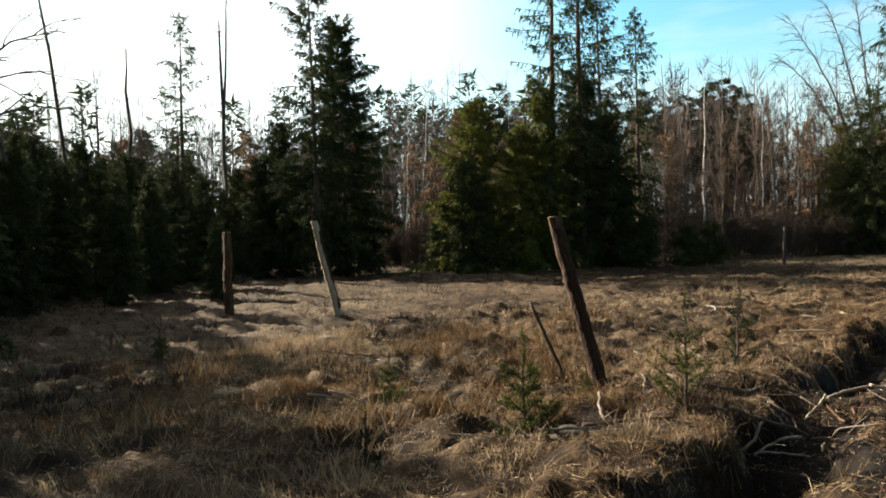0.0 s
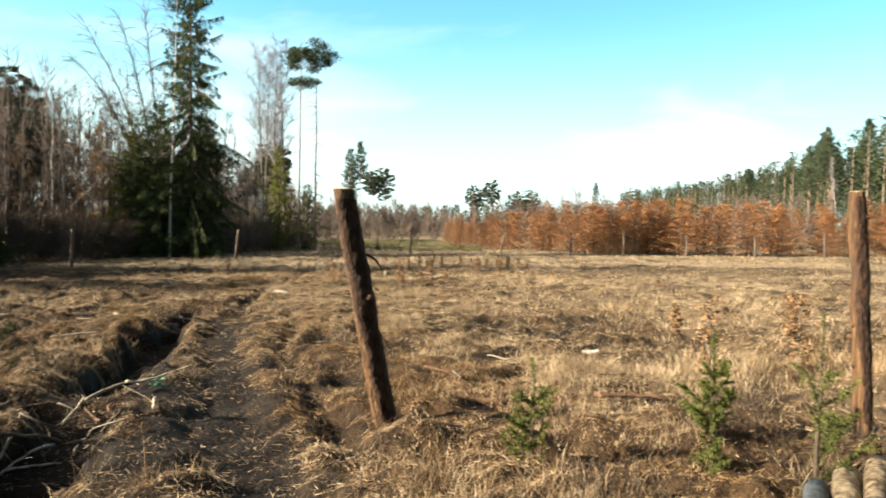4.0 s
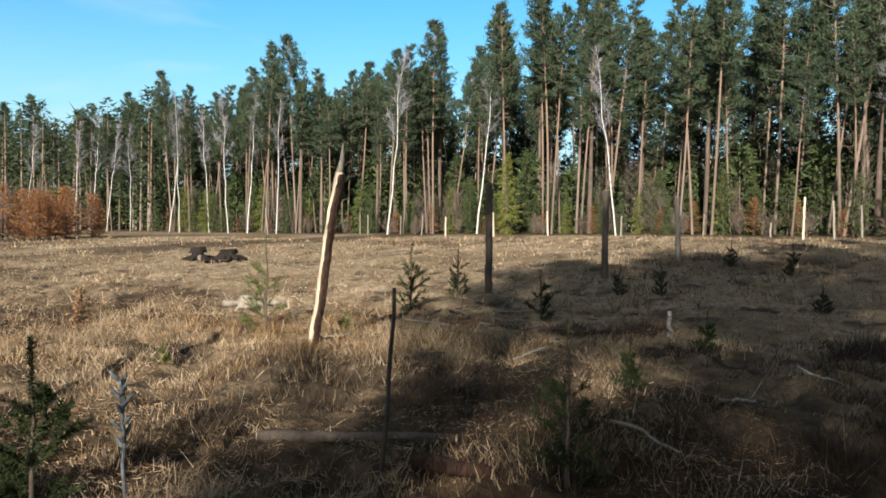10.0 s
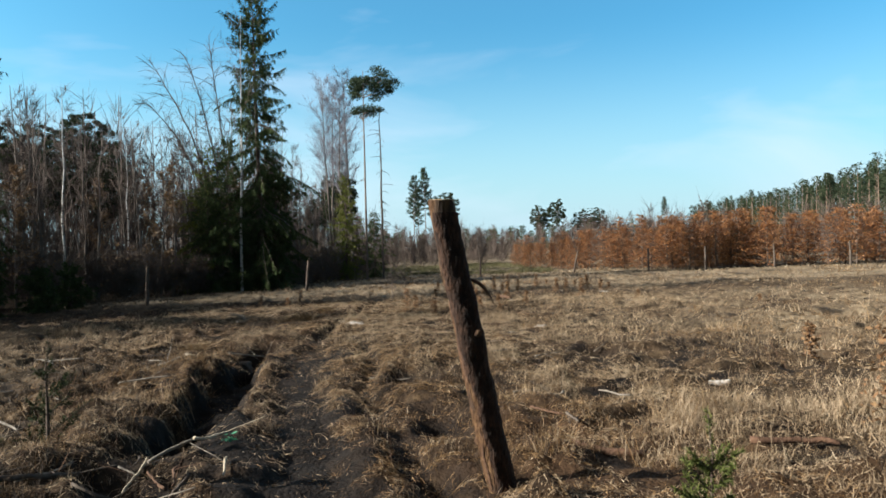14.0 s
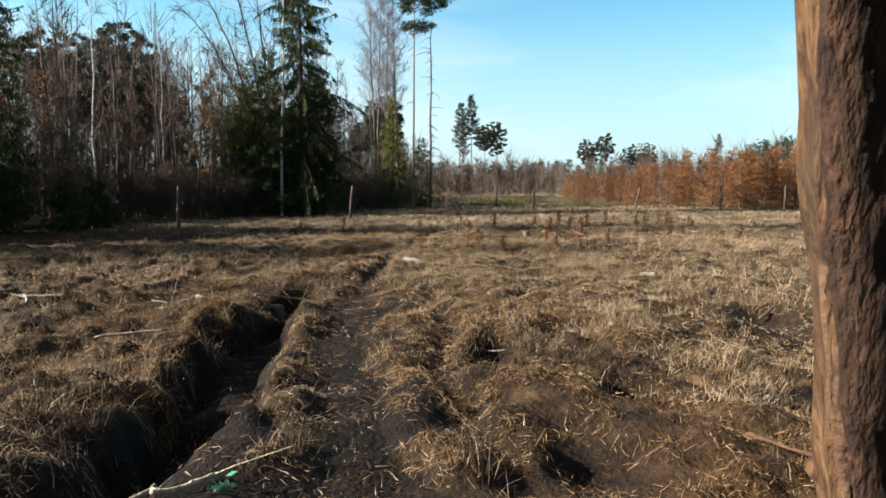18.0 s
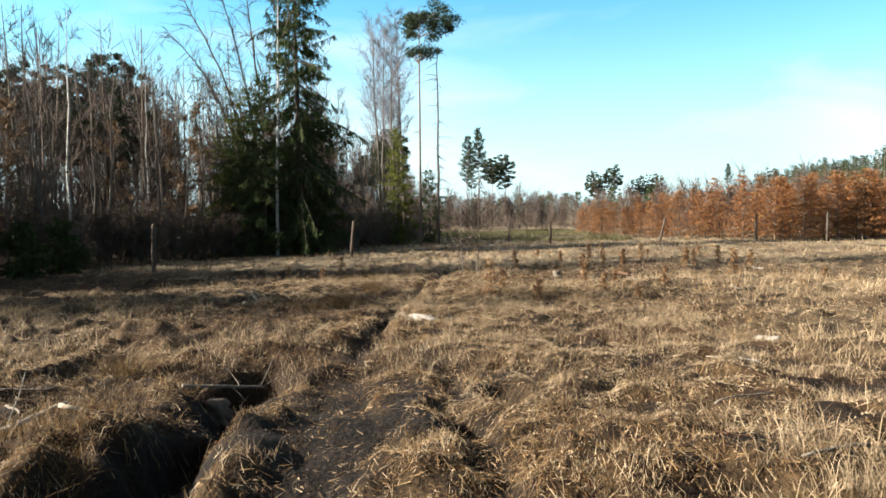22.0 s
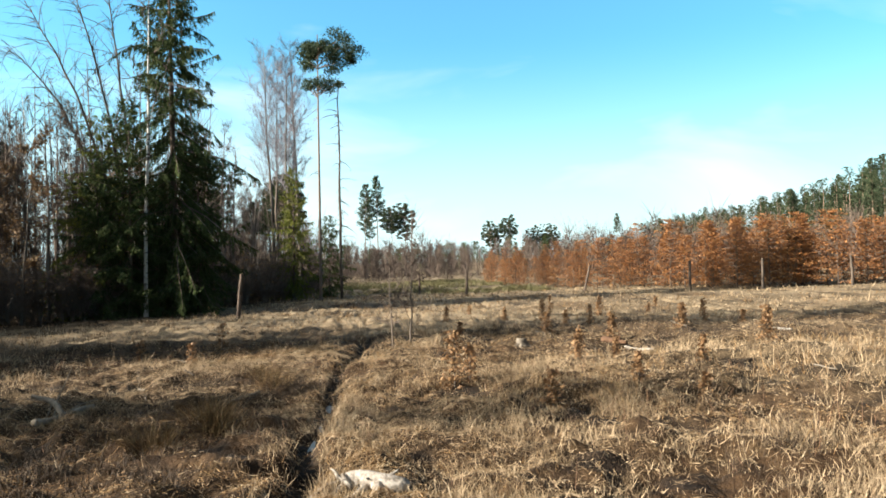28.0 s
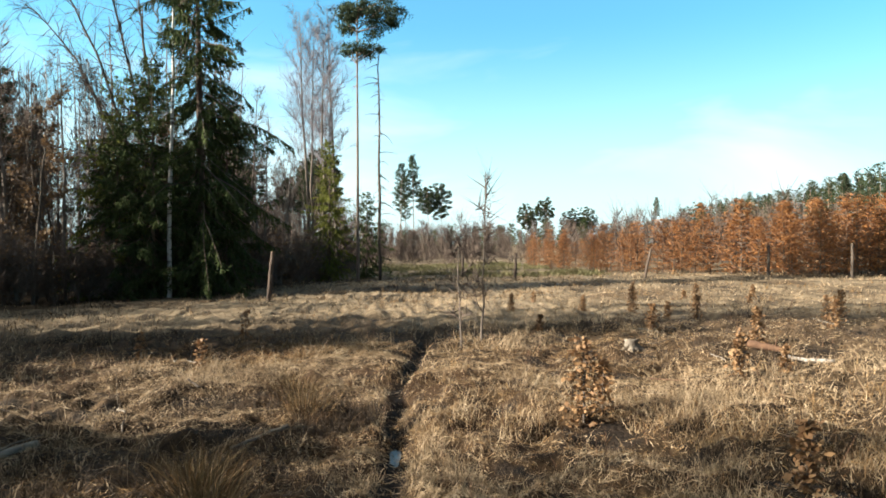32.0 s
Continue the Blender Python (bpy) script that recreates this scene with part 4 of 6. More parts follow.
# the flat-topped pine and the bare trees behind it
single(pine_tree(7, 15.9, 0.86, 1.9, "tall slim pine with a broad crown high up", tufts=56, flat=True, shift=0.3, tier=True, clump=150), 55.6, 5.7, -90)
for i, (x, y, h) in enumerate(((62, 9.3, 17), (64, 7.8, 18), (60, 8.2, 15.5), (66, 9.8, 17.5))):
    single(bare_tree(20 + i, h, spread=0.24, limbs=34, low=0.42, label="tall bare tree with fine upright twigs", fine=16, haze=5, hair=0.012, steep=1.5, girth=0.0068, twig=LILAC), x, y, 70 * i)
single(spruce_tree(9, 8.5, 2.2, OLIVE_SUNLIT, 0.05, 0.5, label="olive green spruce behind the slim pine", dense=1.0), 58.5, 7.6, 20)
single(spruce_tree(10, 5.5, 2.0, SPRUCE, 0.05, 0.5, label="small spruce behind the slim pine", dense=0.9), 61.0, 5.6, 140)
# the row of conifers towards the sun
single(spruce_tree(11, 13.4, 2.3, SPRUCE, 0.08, 0.5, 0.34, label="tall airy spruce against the bright sky", dense=1.0, taper=0.33, hang=2.0), 16.1, 24.65, 0)
single(spruce_tree(19, 6.8, 2.1, SPRUCE, 0.05, 0.5, label="low bushy spruce beside the airy one", dense=1.7), 16.0, 27.2, 30)
single(spruce_tree(12, 11.0, 2.4, SPRUCE, 0.05, 0.5, 0.1, taper=0.33, label="slim spruce beside a taller one", dense=1.9), 18.0, 25.4, 60)
single(spruce_tree(13, 12.7, 1.9, SPRUCE, 0.12, 0.5, 0.3, taper=0.36, label="spruce with a ragged crown against the bright sky", dense=0.8), 14.3, 33.4, 100)
single(spruce_tree(14, 16.8, 3.2, SPRUCE, 0.24, 0.6, 0.5, label="tall broad spruce, one of a pair", trunk=0.0125, dense=0.72, taper=0.36, hang=2.0), 25.0, 19.7, 15)
single(spruce_tree(15, 16.4, 3.0, SPRUCE, 0.24, 0.6, 0.5, label="tall broad spruce, one of a pair", trunk=0.0125, dense=0.72, taper=0.36, hang=2.0), 25.9, 18.8, 200)
single(spruce_tree(16, 12.0, 2.0, SPRUCE, 0.1, 0.5, 0.15, label="slender spruce beside the tall pair", dense=0.9), 29.5, 18.2, 40)
single(spruce_tree(17, 14.0, 2.2, SPRUCE, 0.2, 0.5, 0.15, label="dark spruce close behind the tall pair", dense=0.7, taper=0.36, hang=2.0), 27.6, 18.9, 110)
for i, (x, y, h, s) in enumerate(((22.0, 21.6, 7.4, 2.8), (23.6, 20.4, 6.4, 2.5), (27.4, 18.4, 6.8, 2.6), (21.0, 21.0, 4.8, 2.0), (24.6, 19.9, 8.6, 2.4), (26.3, 19.1, 9.0, 2.3))):
    single(spruce_tree(30 + i, h, s, OLIVE_SUNLIT if i in (0, 1, 4) else SPRUCE, 0.05, 0.5, 0.12, label="lower spruce with branches down to the grass", dense=1.8), x, y, 50 * i)
for i, (x, y, h) in enumerate(((21.7, 23.7, 2.3), (27.1, 16.6, 2.1), (28.9, 15.5, 1.8), (30.5, 15.2, 1.9), (19.4, 25.6, 2.0))):
    single(spruce_tree(40 + i, h, 1.15, SPRUCE, 0.04, 0.4, label="small dark spruce bush at the edge of the clearing", dense=1.5, name="spruce_bush"), x, y, 70 * i)


def dead_tree(seed, tall, fork, label, girth=0.012, snags=14, sink=0.1, low=0.35):
    rng = np.random.default_rng(seed)
    root = tagged(new("dead_tree"), label, "tree")
    g, w = Geo(), Geo()
    zs = np.linspace(-0.02, 1, 12)
    stem = np.stack([rng.normal(size=12) * 0.05, rng.normal(size=12) * 0.05, zs * tall], 1)
    g.tube(stem, girth * tall * (1.15 - zs) ** 0.7, 7, True, 0.15, rng)
    part("trunk", g, DEADBARK, root)
    if fork:
        pts = curve(stem[6], (0.1, -0.1, 1), tall * 0.75, -0.1, 6, 0.05, rng)
        w.tube(pts, np.linspace(0.09, 0.015, 7), 5, True)
    for i in range(snags):
        az, f = rng.uniform(0, 6.28), rng.uniform(low, 0.98)
        pts = curve(along(stem, np.array([f]))[0], (math.cos(az), math.sin(az), rng.uniform(-0.2, 0.5)), rng.uniform(0.3, 1.3), sink, 4, 0.12, rng)
        w.tube(pts, np.linspace(0.03, 0.006, 5), 3, False)
    part("snagwork", w, DEADBARK, root)
    return root


single(dead_tree(58, 13.3, False, "thin dead tree with short drooping side twigs", 0.0065, 46, 0.9, 0.25), 56.3, 4.55)
single(dead_tree(50, 13.5, True, "dead forked trunk without bark or crown"), 18.0, 36.5)
single(dead_tree(51, 11.3, False, "broken dead trunk with short snags"), 13.1, 36.6)
single(bare_tree(52, 15.5, DEADBARK, DEADBARK, spread=0.2, limbs=9, low=0.45, label="thin leaning bare tree against the sky", fine=4), 9.6, 33.0, 0, (8, -6))
single(bare_tree(53, 13.0, DEADBARK, DEADBARK, spread=0.4, limbs=9, low=0.35, label="thin bare tree with long side limbs", fine=4, steep=0.4), 6.0, 27.0, 200, (0, 4))
single(bare_tree(54, 8.5, DEADBARK, DEADBARK, spread=0.2, limbs=9, low=0.4, label="dead thin tree among spruces", fine=4), 11.3, 35.0, 100, (2, -2))

THICKET = Kind([spruce_tree(60 + i, 8.0, 2.3, SPRUCE, 0.03, 0.5, 0.05, label="dense dark spruce in the shaded thicket", group="spruce thicket", dense=1.7) for i in range(3)])
for i in range(46):
    u = i / 45
    x, y = -24 + 37 * u + R.normal() * 1.2, 26.0 + 6 * u + R.uniform(0, 9)
    THICKET.put(i, x, y, R.uniform(0, 360), R.uniform(0.5, 0.8) if i > 22 else R.uniform(0.7, 1.05), (R.normal(), R.normal()), tall=R.uniform(0.9, 1.15))
for i, (x, y, s) in enumerate(((6.4, 19.0, 0.62), (4.0, 18.4, 0.7), (8.2, 21.5, 0.68), (2.6, 17.2, 0.72), (9.6, 25.0, 0.7), (6.0, 22.0, 0.72), (11.2, 27.5, 0.72), (13.4, 29.5, 0.66), (15.0, 30.5, 0.6), (1.5, 20.0, 0.85), (8.6, 18.2, 0.4), (10.6, 22.0, 0.42), (7.8, 24.5, 0.75), (5.5, 22.5, 0.9), (3.0, 23.5, 1.0), (0.0, 21.0, 1.1), (-3.5, 20.0, 1.25), (-7.0, 19.5, 1.2), (-11.0, 20.5, 1.3), (-15.5, 21.0, 1.2))):
    THICKET.put(i + 1, x, y, 47 * i, s * (0.66 if x > 3.5 else 0.85 if x > 1 else 1.0))

for i, (x, y, s) in enumerate(((0.0, 9.4, 0.93), (-1.9, 9.0, 0.95), (-3.9, 9.6, 1.0), (-6.0, 8.8, 0.95), (-1.0, 10.8, 0.85), (-8.2, 9.4, 1.0))):
    THICKET.put(i, x, y, 77 * i, s)
for i in range(26):
    THICKET.put(i, 2 + 15 * i / 25 + R.normal() * 0.7, 29 + R.uniform(0, 12), R.uniform(0, 360), R.uniform(0.5, 0.75))
for i in range(22):
    THICKET.put(i, -9 + 17 * i / 21 + R.normal() * 0.6, 25 + R.uniform(0, 5), R.uniform(0, 360), R.uniform(0.65, 0.9) * (0.8 if i > 16 else 1.1))
for i in range(8):
    THICKET.put(i, 6 + 9 * i / 7 + R.normal() * 0.4, 27 + R.uniform(0, 8), R.uniform(0, 360), R.uniform(0.45, 0.66))
for i in range(12):
    THICKET.put(i, 3 + 10 * i / 11, 31 + R.uniform(0, 5), R.uniform(0, 360), R.uniform(0.5, 0.72))
SHADE = Kind([spruce_tree(70 + i, 17.0, 3.3, SPRUCE, 0.1, 0.5, 0.08, label="tall spruce that shades the clearing", group="shading spruces", dense=0.8) for i in range(2)])
for i, (x, y, s) in enumerate(((-3.5, 17.5, 0.95), (-6.4, 13.5, 0.9), (-6.0, 16.5, 1.1), (-8.5, 12.0, 1.0), (-11.5, 15.0, 1.1), (-14.5, 11.5, 1.05), (-18.0, 14.5, 1.1), (-22.0, 12.0, 1.1), (-27.0, 14.0, 1.1), (-9.5, 19.0, 1.15), (-3.0, 21.0, 1.15), (-16.0, 19.0, 1.15), (-2.5, 24.0, 1.3), (-6.0, 22.0, 1.35), (-10.0, 24.0, 1.35), (-3.5, 30.0, 1.2))):
    SHADE.put(i, x - 3.2, y, 61 * i, s * 1.25)

for i, (x, y, h) in enumerate(((1.5, 15.5, 18.5), (-2.6, 16.0, 22.0), (-0.4, 17.5, 20.0), (-6.6, 9.0, 23.0), (-8.5, 5.5, 24.0), (-12.0, 4.0, 24.0), (-6.5, 14.0, 25.0), (1.0, 21.0, 20.0))):
    single(pine_tree(80 + i, h, 0.68 if i < 3 else 0.4, 2.9, "tall pine whose high crown shades the grass", "shading pines", tufts=90), x - 3.0, y, 75 * i)

# ---- bare wood ----
BARE = Kind([bare_tree(100 + i, 9.5, spread=0.22, limbs=15, low=0.34, girth=0.0085, label="bare grey-brown tree in the leafless wood", group="leafless wood", steep=1.2, fine=9) for i in range(4)]
            + [bare_tree(110 + i, 8.5, leaf=1700, spread=0.27, limbs=16, low=0.15, label="thin tree with some withered brown leaves", group="leafless wood", steep=1.0, fine=8) for i in range(3)]
            + [bare_tree(120, 10.0, BIRCHBARK, TWIG, spread=0.2, limbs=15, low=0.3, label="slim birch in the leafless wood", group="leafless wood", name="birch_tree", girth=0.006, steep=1.3, fine=9)])
SHRUB = Kind([bare_tree(130 + i, 2.6, spread=0.4, limbs=9, low=0.05, stems=5, girth=0.006, label="tangled bare shrub at the wood's edge", group="bare shrubs", name="bare_shrub", fine=6, leaf=60 * i) for i in range(3)])
for i in range(200):
    x = 22 + 70 * (i / 200) ** 1.25 + R.normal() * 1.0
    deep = R.uniform(0, 1) ** 1.6 * 22
    y = float(np.interp(x, EDGE_X, EDGE_Y)) + deep + 0.6
    k = (i % 4) if i % 4 else (4 + (i // 4) % 3 if i % 12 else 7)
    BARE.put(k, x + deep * 0.3, y, R.uniform(0, 360), R.uniform(0.72, 1.1) * (1.15 if deep > 10 else 0.95), (R.normal() * 2, R.normal() * 2))
for i in range(230):
    x = 24 + 70 * (i / 230) ** 1.2 + R.normal() * 0.8
    y = float(np.interp(x, EDGE_X, EDGE_Y)) + R.uniform(-0.6, 4)
    SHRUB.put(i, x, y, R.uniform(0, 360), R.uniform(0.6, 1.15))
for i in range(44):
    x = R.uniform(28, 50)
    BARE.put((0, 1, 2, 3, 7)[i % 5], x, float(np.interp(x, EDGE_X, EDGE_Y)) + 1.5 + R.uniform(0, 14), R.uniform(0, 360), R.uniform(0.75, 1.12), (R.normal() * 2, R.normal() * 2))
for i in range(40):
    a, d = radians(-14 - 42 * i / 40), R.uniform(44, 58)
    BARE.put(i, -math.sin(a) * d, math.cos(a) * d, R.uniform(0, 360), R.uniform(0.8, 1.1))

# ---- pine forest ----
PINES = Kind([pine_tree(200 + i, 18.5, (0.52, 0.6, 0.48, 0.63, 0.56)[i], (2.2, 1.9, 2.3, 2.0, 2.1)[i], "tall straight pine with a bare reddish trunk", "pine forest", tufts=72) for i in range(5)])
for i in range(320):
    if i < 240:
        x = -34 + 96 * ((i + R.uniform()) / 240)
    else:
        x = 62 + 120 * ((i - 240) / 80) ** 1.3
    deep = R.uniform(0, 1) ** 1.4 * 26
    y = float(np.interp(x, FOREST_X, FOREST_Y)) - deep
    PINES.put(int(R.integers(0, 5)), x, y, R.uniform(0, 360), R.uniform(0.8, 1.12) * float(np.interp(x, (-20, 20, 31, 62), (1.06, 1.0, 0.86, 0.86))) * (0.8 if i % 3 == 0 and x < 20 else 1.0), (R.normal() * 2.4, R.normal() * 2.4 + (1.5 if x < 40 else 2.5)), tall=R.uniform(0.95, 1.1))
PALE = Kind([bare_tree(220 + i, 15.0, BIRCHBARK, LILAC, spread=0.17, limbs=20, low=0.5, haze=5, hair=0.013, name="birch_tree", label="white-stemmed birch at the edge of the pines", group="birches", girth=0.0042, steep=1.4, fine=12) for i in range(3)])
for i, x in enumerate((84.6, 75.9, 69.9, 64.3, 58.1, 51.3, 46.9, 44.4, 40.5, 28.3, 20.5, 94.5, 71.5, 54.5, 9.0, -8.5)):
    y = float(np.interp(x, FOREST_X, FOREST_Y)) + R.uniform(0.5, 2.4)
    PALE.put(i, x, y, R.uniform(0, 360), R.uniform(0.85, 1.05) * (1.0 if x < 30 else 0.95), (R.normal() * 2, R.normal() * 1.5 + 5.0))
PEAKS = Kind([spruce_tree(250 + i, 18.0, 2.4, PINE, 0.45, 0.4, 0.2, label="dark pointed spruce standing among the pines", group="spruces among the pines", dense=0.75, taper=0.7) for i in range(2)])
for i, (x, back, s) in enumerate(((39.0, 0, 0.92), (37.6, 1.5, 0.8), (31.5, 2, 0.8), (27.0, 6, 1.12), (17.0, 5, 1.15), (12.0, 3, 1.1), (3.0, 4, 1.12), (-8.0, 6, 1.1), (66.0, 3, 0.75), (74.0, 4, 0.76))):
    PEAKS.put(i, x, float(np.interp(x, FOREST_X, FOREST_Y)) - back, 70 * i, s)
UNDER = Kind([spruce_tree(230 + i, 5.0, 1.5, OLIVE_SUNLIT if i == 1 else SPRUCE, 0.03, 0.4, name="young_spruce", label="young spruce under the pines", group="young spruces under the pines", dense=0.8) for i in range(3)])
for i in range(84):
    x = -30 + 92 * (i + R.uniform()) / 84
    y = float(np.interp(x, FOREST_X, FOREST_Y)) + R.uniform(-5, 1.0)
    UNDER.put((0, 2, 0, 2, 1)[i % 5], x, y, R.uniform(0, 360), R.uniform(0.5, 1.05))
single(spruce_tree(240, 6.4, 1.5, OLIVE_SUNLIT, 0.04, 0.4, label="yellow-green young spruce in the sun before the pines"), 17.0, -53.0)
for i in range(30):
    x = -30 + 80 * (i + R.uniform()) / 30
    SHRUB.put(i, x, float(np.interp(x, FOREST_X, FOREST_Y)) + R.uniform(-2, 2), R.uniform(0, 360), R.uniform(0.45, 0.8))

for i in range(40):
    x = -40 + 130 * (i + R.uniform()) / 40
    UNDER.put((0, 2)[i % 2], x, float(np.interp(x, FOREST_X, FOREST_Y)) - R.uniform(3, 34), R.uniform(0, 360), R.uniform(0.9, 1.7))

# ---- beech plantation ----
BEECHES = Kind([beech_bush(300 + i, 3.6, 1900, size=0.09, flat=0.88, label="young beech thick with rust-brown withered leaves", group="beech plantation") for i in range(4)])
HEDGE_X = [46.5, 44.6, 44.0, 46.4, 47.6, 50.0, 56.0, 68.0, 90.0]
HEDGE_Y = [-42.0, -36.0, -29.0, -22.0, -17.5, -14.5, -10.5, -8.5, -9.0]
for i in range(150):
    row = i % 3
    u = (i // 3) / 49
    s = u * 8
    x, y = float(np.interp(s, range(9), HEDGE_X)), float(np.interp(s, range(9), HEDGE_Y))
    x, y = x + 0.7 + row * 1.9 + R.normal() * 0.4, y - row * 1.3 * (1 if s > 4 else 0) + R.normal() * 0.5
    BEECHES.put(i + row, x, y, R.uniform(0, 360), R.uniform(0.68, 1.14) * (1.0 if s < 5.5 else 0.85))
for i in range(70):
    x, y = R.uniform(56, 130), R.uniform(-62, -14)
    if y < float(np.interp(x, FOREST_X, FOREST_Y)) + 4:
        continue
    BEECHES.put(i, x, y, R.uniform(0, 360), R.uniform(0.9, 1.3))

for i in range(26):
    x = -26 + 90 * (i + R.uniform()) / 26
    BEECHES.put(i, x, float(np.interp(x, FOREST_X, FOREST_Y)) + R.uniform(-3, 1), R.uniform(0, 360), R.uniform(0.4, 0.8))

# ---- the far distance ----
UMBRELLA = Kind([pine_tree(260 + i, 17.0, (0.6, 0.5)[i], (2.6, 3.0)[i], "old pine with a broad rounded crown", "broad pines", tufts=130, flat=True, coarse=2.2, needles=FARPINE) for i in range(2)])
FAR = Kind([pine_tree(270 + i, 16.0, (0.42, 0.3)[i], (3.0, 3.3)[i], "far broad pine on the horizon", "far pines", tufts=150, flat=True, coarse=2.6, needles=FARPINE) for i in range(2)])
for i, (x, y, h) in enumerate(((290, -39.6, 17.0), (293, -42.0, 14.0), (289, -46.6, 19.0), (290, -55.4, 13.6), (292, -58.0, 15.0), (289, -61.0, 15.2), (291, -63.6, 14.8), (290, -106.5, 16.5))):
    FAR.put(0 if i < 3 else 1, x, y, 60 * i, h / 16.0 * 1.06)
for i, (x, y, h) in enumerate(((142, 5.3, 16.9), (143, 3.0, 18.4), (144, 4.4, 15.0), (290, -90.0, 19.0), (142, 22.7, 17.6))):
    PINES.put(i, x, y, 50 * i, h / 18.5)
for i, (x, y, h) in enumerate(((141, 0.6, 13.0), (142, -1.8, 13.6), (90, 12, 12.5), (96, 14, 12.0))):
    UMBRELLA.put(i, x, y, 60 * i, h / 17.0)


for i, (x, y, s) in enumerate(((50.8, 30.4, 0.72), (52.4, 28.0, 0.72), (54.0, 25.4, 0.78))):
    UMBRELLA.put(i, x, y, 50 * i, s)
for i, (x, y, s) in enumerate(((45.0, 23.0, 0.5), (45.6, 20.2, 0.52), (46.2, 24.4, 0.5))):
    UMBRELLA.put(i, x, y, 50 * i, s)
for i, (x, y) in enumerate(((50, 27), (58, 25), (33, 31), (62, 14), (66, 15), (70, 9.5), (74, 12))):
    UMBRELLA.put(i, x, y, 70 * i, R.uniform(0.55, 0.66) if i < 3 else R.uniform(0.45, 0.55))


def distant_conifers(name, label, spots, mat):
    """Far conifers too many to count: a stem and a crown of coarse needle clumps each."""
    rng = np.random.default_rng(len(spots))
    stems, g = Geo(), Geo()
    for x, y, h, low, r in spots:
        z = height(x, y)
        stems.tube(np.array([(x, y, z - 0.3), (x + rng.normal() * 0.2, y, z + h * 0.95)]), [0.011 * h, 0.03], 4, False)
        k = 380
        f = low + (1 - low) * rng.uniform(0, 1, k) ** 0.85
        u = (f - low) / (1 - low)
        rad = r * (1.05 - u) ** 0.6 * np.sqrt(rng.uniform(0.02, 1, k)) * (0.75 + 0.4 * np.sin(f * 40 + x))
        az = rng.uniform(0, 6.283, k)
        c = np.stack([x + rad * np.cos(az), y + rad * np.sin(az), z + f * h], 1)
        way = np.stack([np.cos(az) * 0.8, np.sin(az) * 0.8, rng.uniform(-0.3, 0.6, k)], 1) + rng.normal(size=(k, 3)) * 0.4
        g.spikes(c, way * rng.uniform(0.4, 0.85, (k, 1)), rng.uniform(0.12, 0.3, k), rng)
    tagged(new(name, g.mesh(name, mat)), label, "forest", kind="stuff")
    tagged(new("distant_trunks", stems.mesh("distant_trunks", PINEBARK)), "many slim trunks of the " + label, "forest", kind="stuff")


def distant_bare(name, label, spots):
    """Far leafless trees too many to count: stems with a haze of upright twigs."""
    rng = np.random.default_rng(len(spots) + 5)
    g = Geo()
    for x, y, h in spots:
        z = height(x, y)
        g.tube(np.array([(x, y, z - 0.3), (x + rng.normal() * 0.3, y + rng.normal() * 0.3, z + h)]), [0.008 * h, 0.015], 3, False)
        k = 190
        f = rng.uniform(0.05, 1, k)
        rad = 0.15 * h * (1.1 - f) ** 0.7 * np.sqrt(rng.uniform(0, 1, k))
        az = rng.uniform(0, 6.283, k)
        c = np.stack([x + rad * np.cos(az), y + rad * np.sin(az), z + f * h * 0.95], 1)
        g.spikes(c, (np.stack([np.cos(az) * 0.4, np.sin(az) * 0.4, 0 * az + 0.9], 1) + rng.normal(size=(k, 3)) * 0.4) * rng.uniform(0.5, 1.4, (k, 1)), 0.027 + 0.00028 * abs(x), rng)
    tagged(new(name, g.mesh(name, TWIG)), label, "forest", kind="stuff")


deep_spots = [(x, float(np.interp(x, FOREST_X, FOREST_Y)) - R.uniform(20, 60), R.uniform(12, 18), R.uniform(0.15, 0.45), R.uniform(1.6, 2.4)) for x in np.linspace(-60, 75, 190)]
deep_spots += [(x, float(np.interp(x, FOREST_X, FOREST_Y)) - R.uniform(0, 26), R.uniform(13.5, 16.5) + 0.008 * x, R.uniform(0.04, 0.25), R.uniform(1.9, 3.0)) for x in 64 + 290 * np.linspace(0, 1, 400) ** 1.3]
deep_spots += [(x, float(np.interp(x, FOREST_X, FOREST_Y)) - R.uniform(26, 60), R.uniform(8, 14), R.uniform(0.02, 0.1), R.uniform(2.2, 3.2)) for x in np.linspace(-60, 80, 170)]
deep_spots += [(x, float(np.interp(x, FOREST_X, FOREST_Y)) - R.uniform(7, 24), R.uniform(4, 9), R.uniform(0.02, 0.12), R.uniform(1.3, 2.2)) for x in np.linspace(-50, 66, 130)]
distant_conifers("dense_pine_forest", "dense dark green pine forest behind the first trees", deep_spots, FARPINE)
shade_spots = [(x, float(np.interp(x, FOREST_X, FOREST_Y)) - R.uniform(4, 20), R.uniform(4, 8), R.uniform(0.02, 0.1), R.uniform(1.4, 2.2)) for x in np.linspace(-45, 100, 230)]
distant_conifers("dark_undergrowth", "dark young conifers deep under the pines", shade_spots, SPRUCE)
hill_spots = [(-math.sin(q) * d, math.cos(q) * d, R.uniform(8, 14), R.uniform(0.1, 0.4), R.uniform(1.8, 2.8)) for q, d in zip(np.radians(-8 - 50 * R.uniform(0, 1, 90)), R.uniform(58, 95, 90))]
hill_spots += [(R.uniform(170, 330), y, R.uniform(5, 9), R.uniform(0.05, 0.3), R.uniform(1.8, 2.6)) for y in np.linspace(70, -70, 70)]
hill_spots += [(-math.sin(q) * d, math.cos(q) * d, R.uniform(9, 15), R.uniform(0.05, 0.2), R.uniform(2, 3)) for q, d in zip(np.radians(np.linspace(8, 160, 110)), R.uniform(34, 60, 110))]
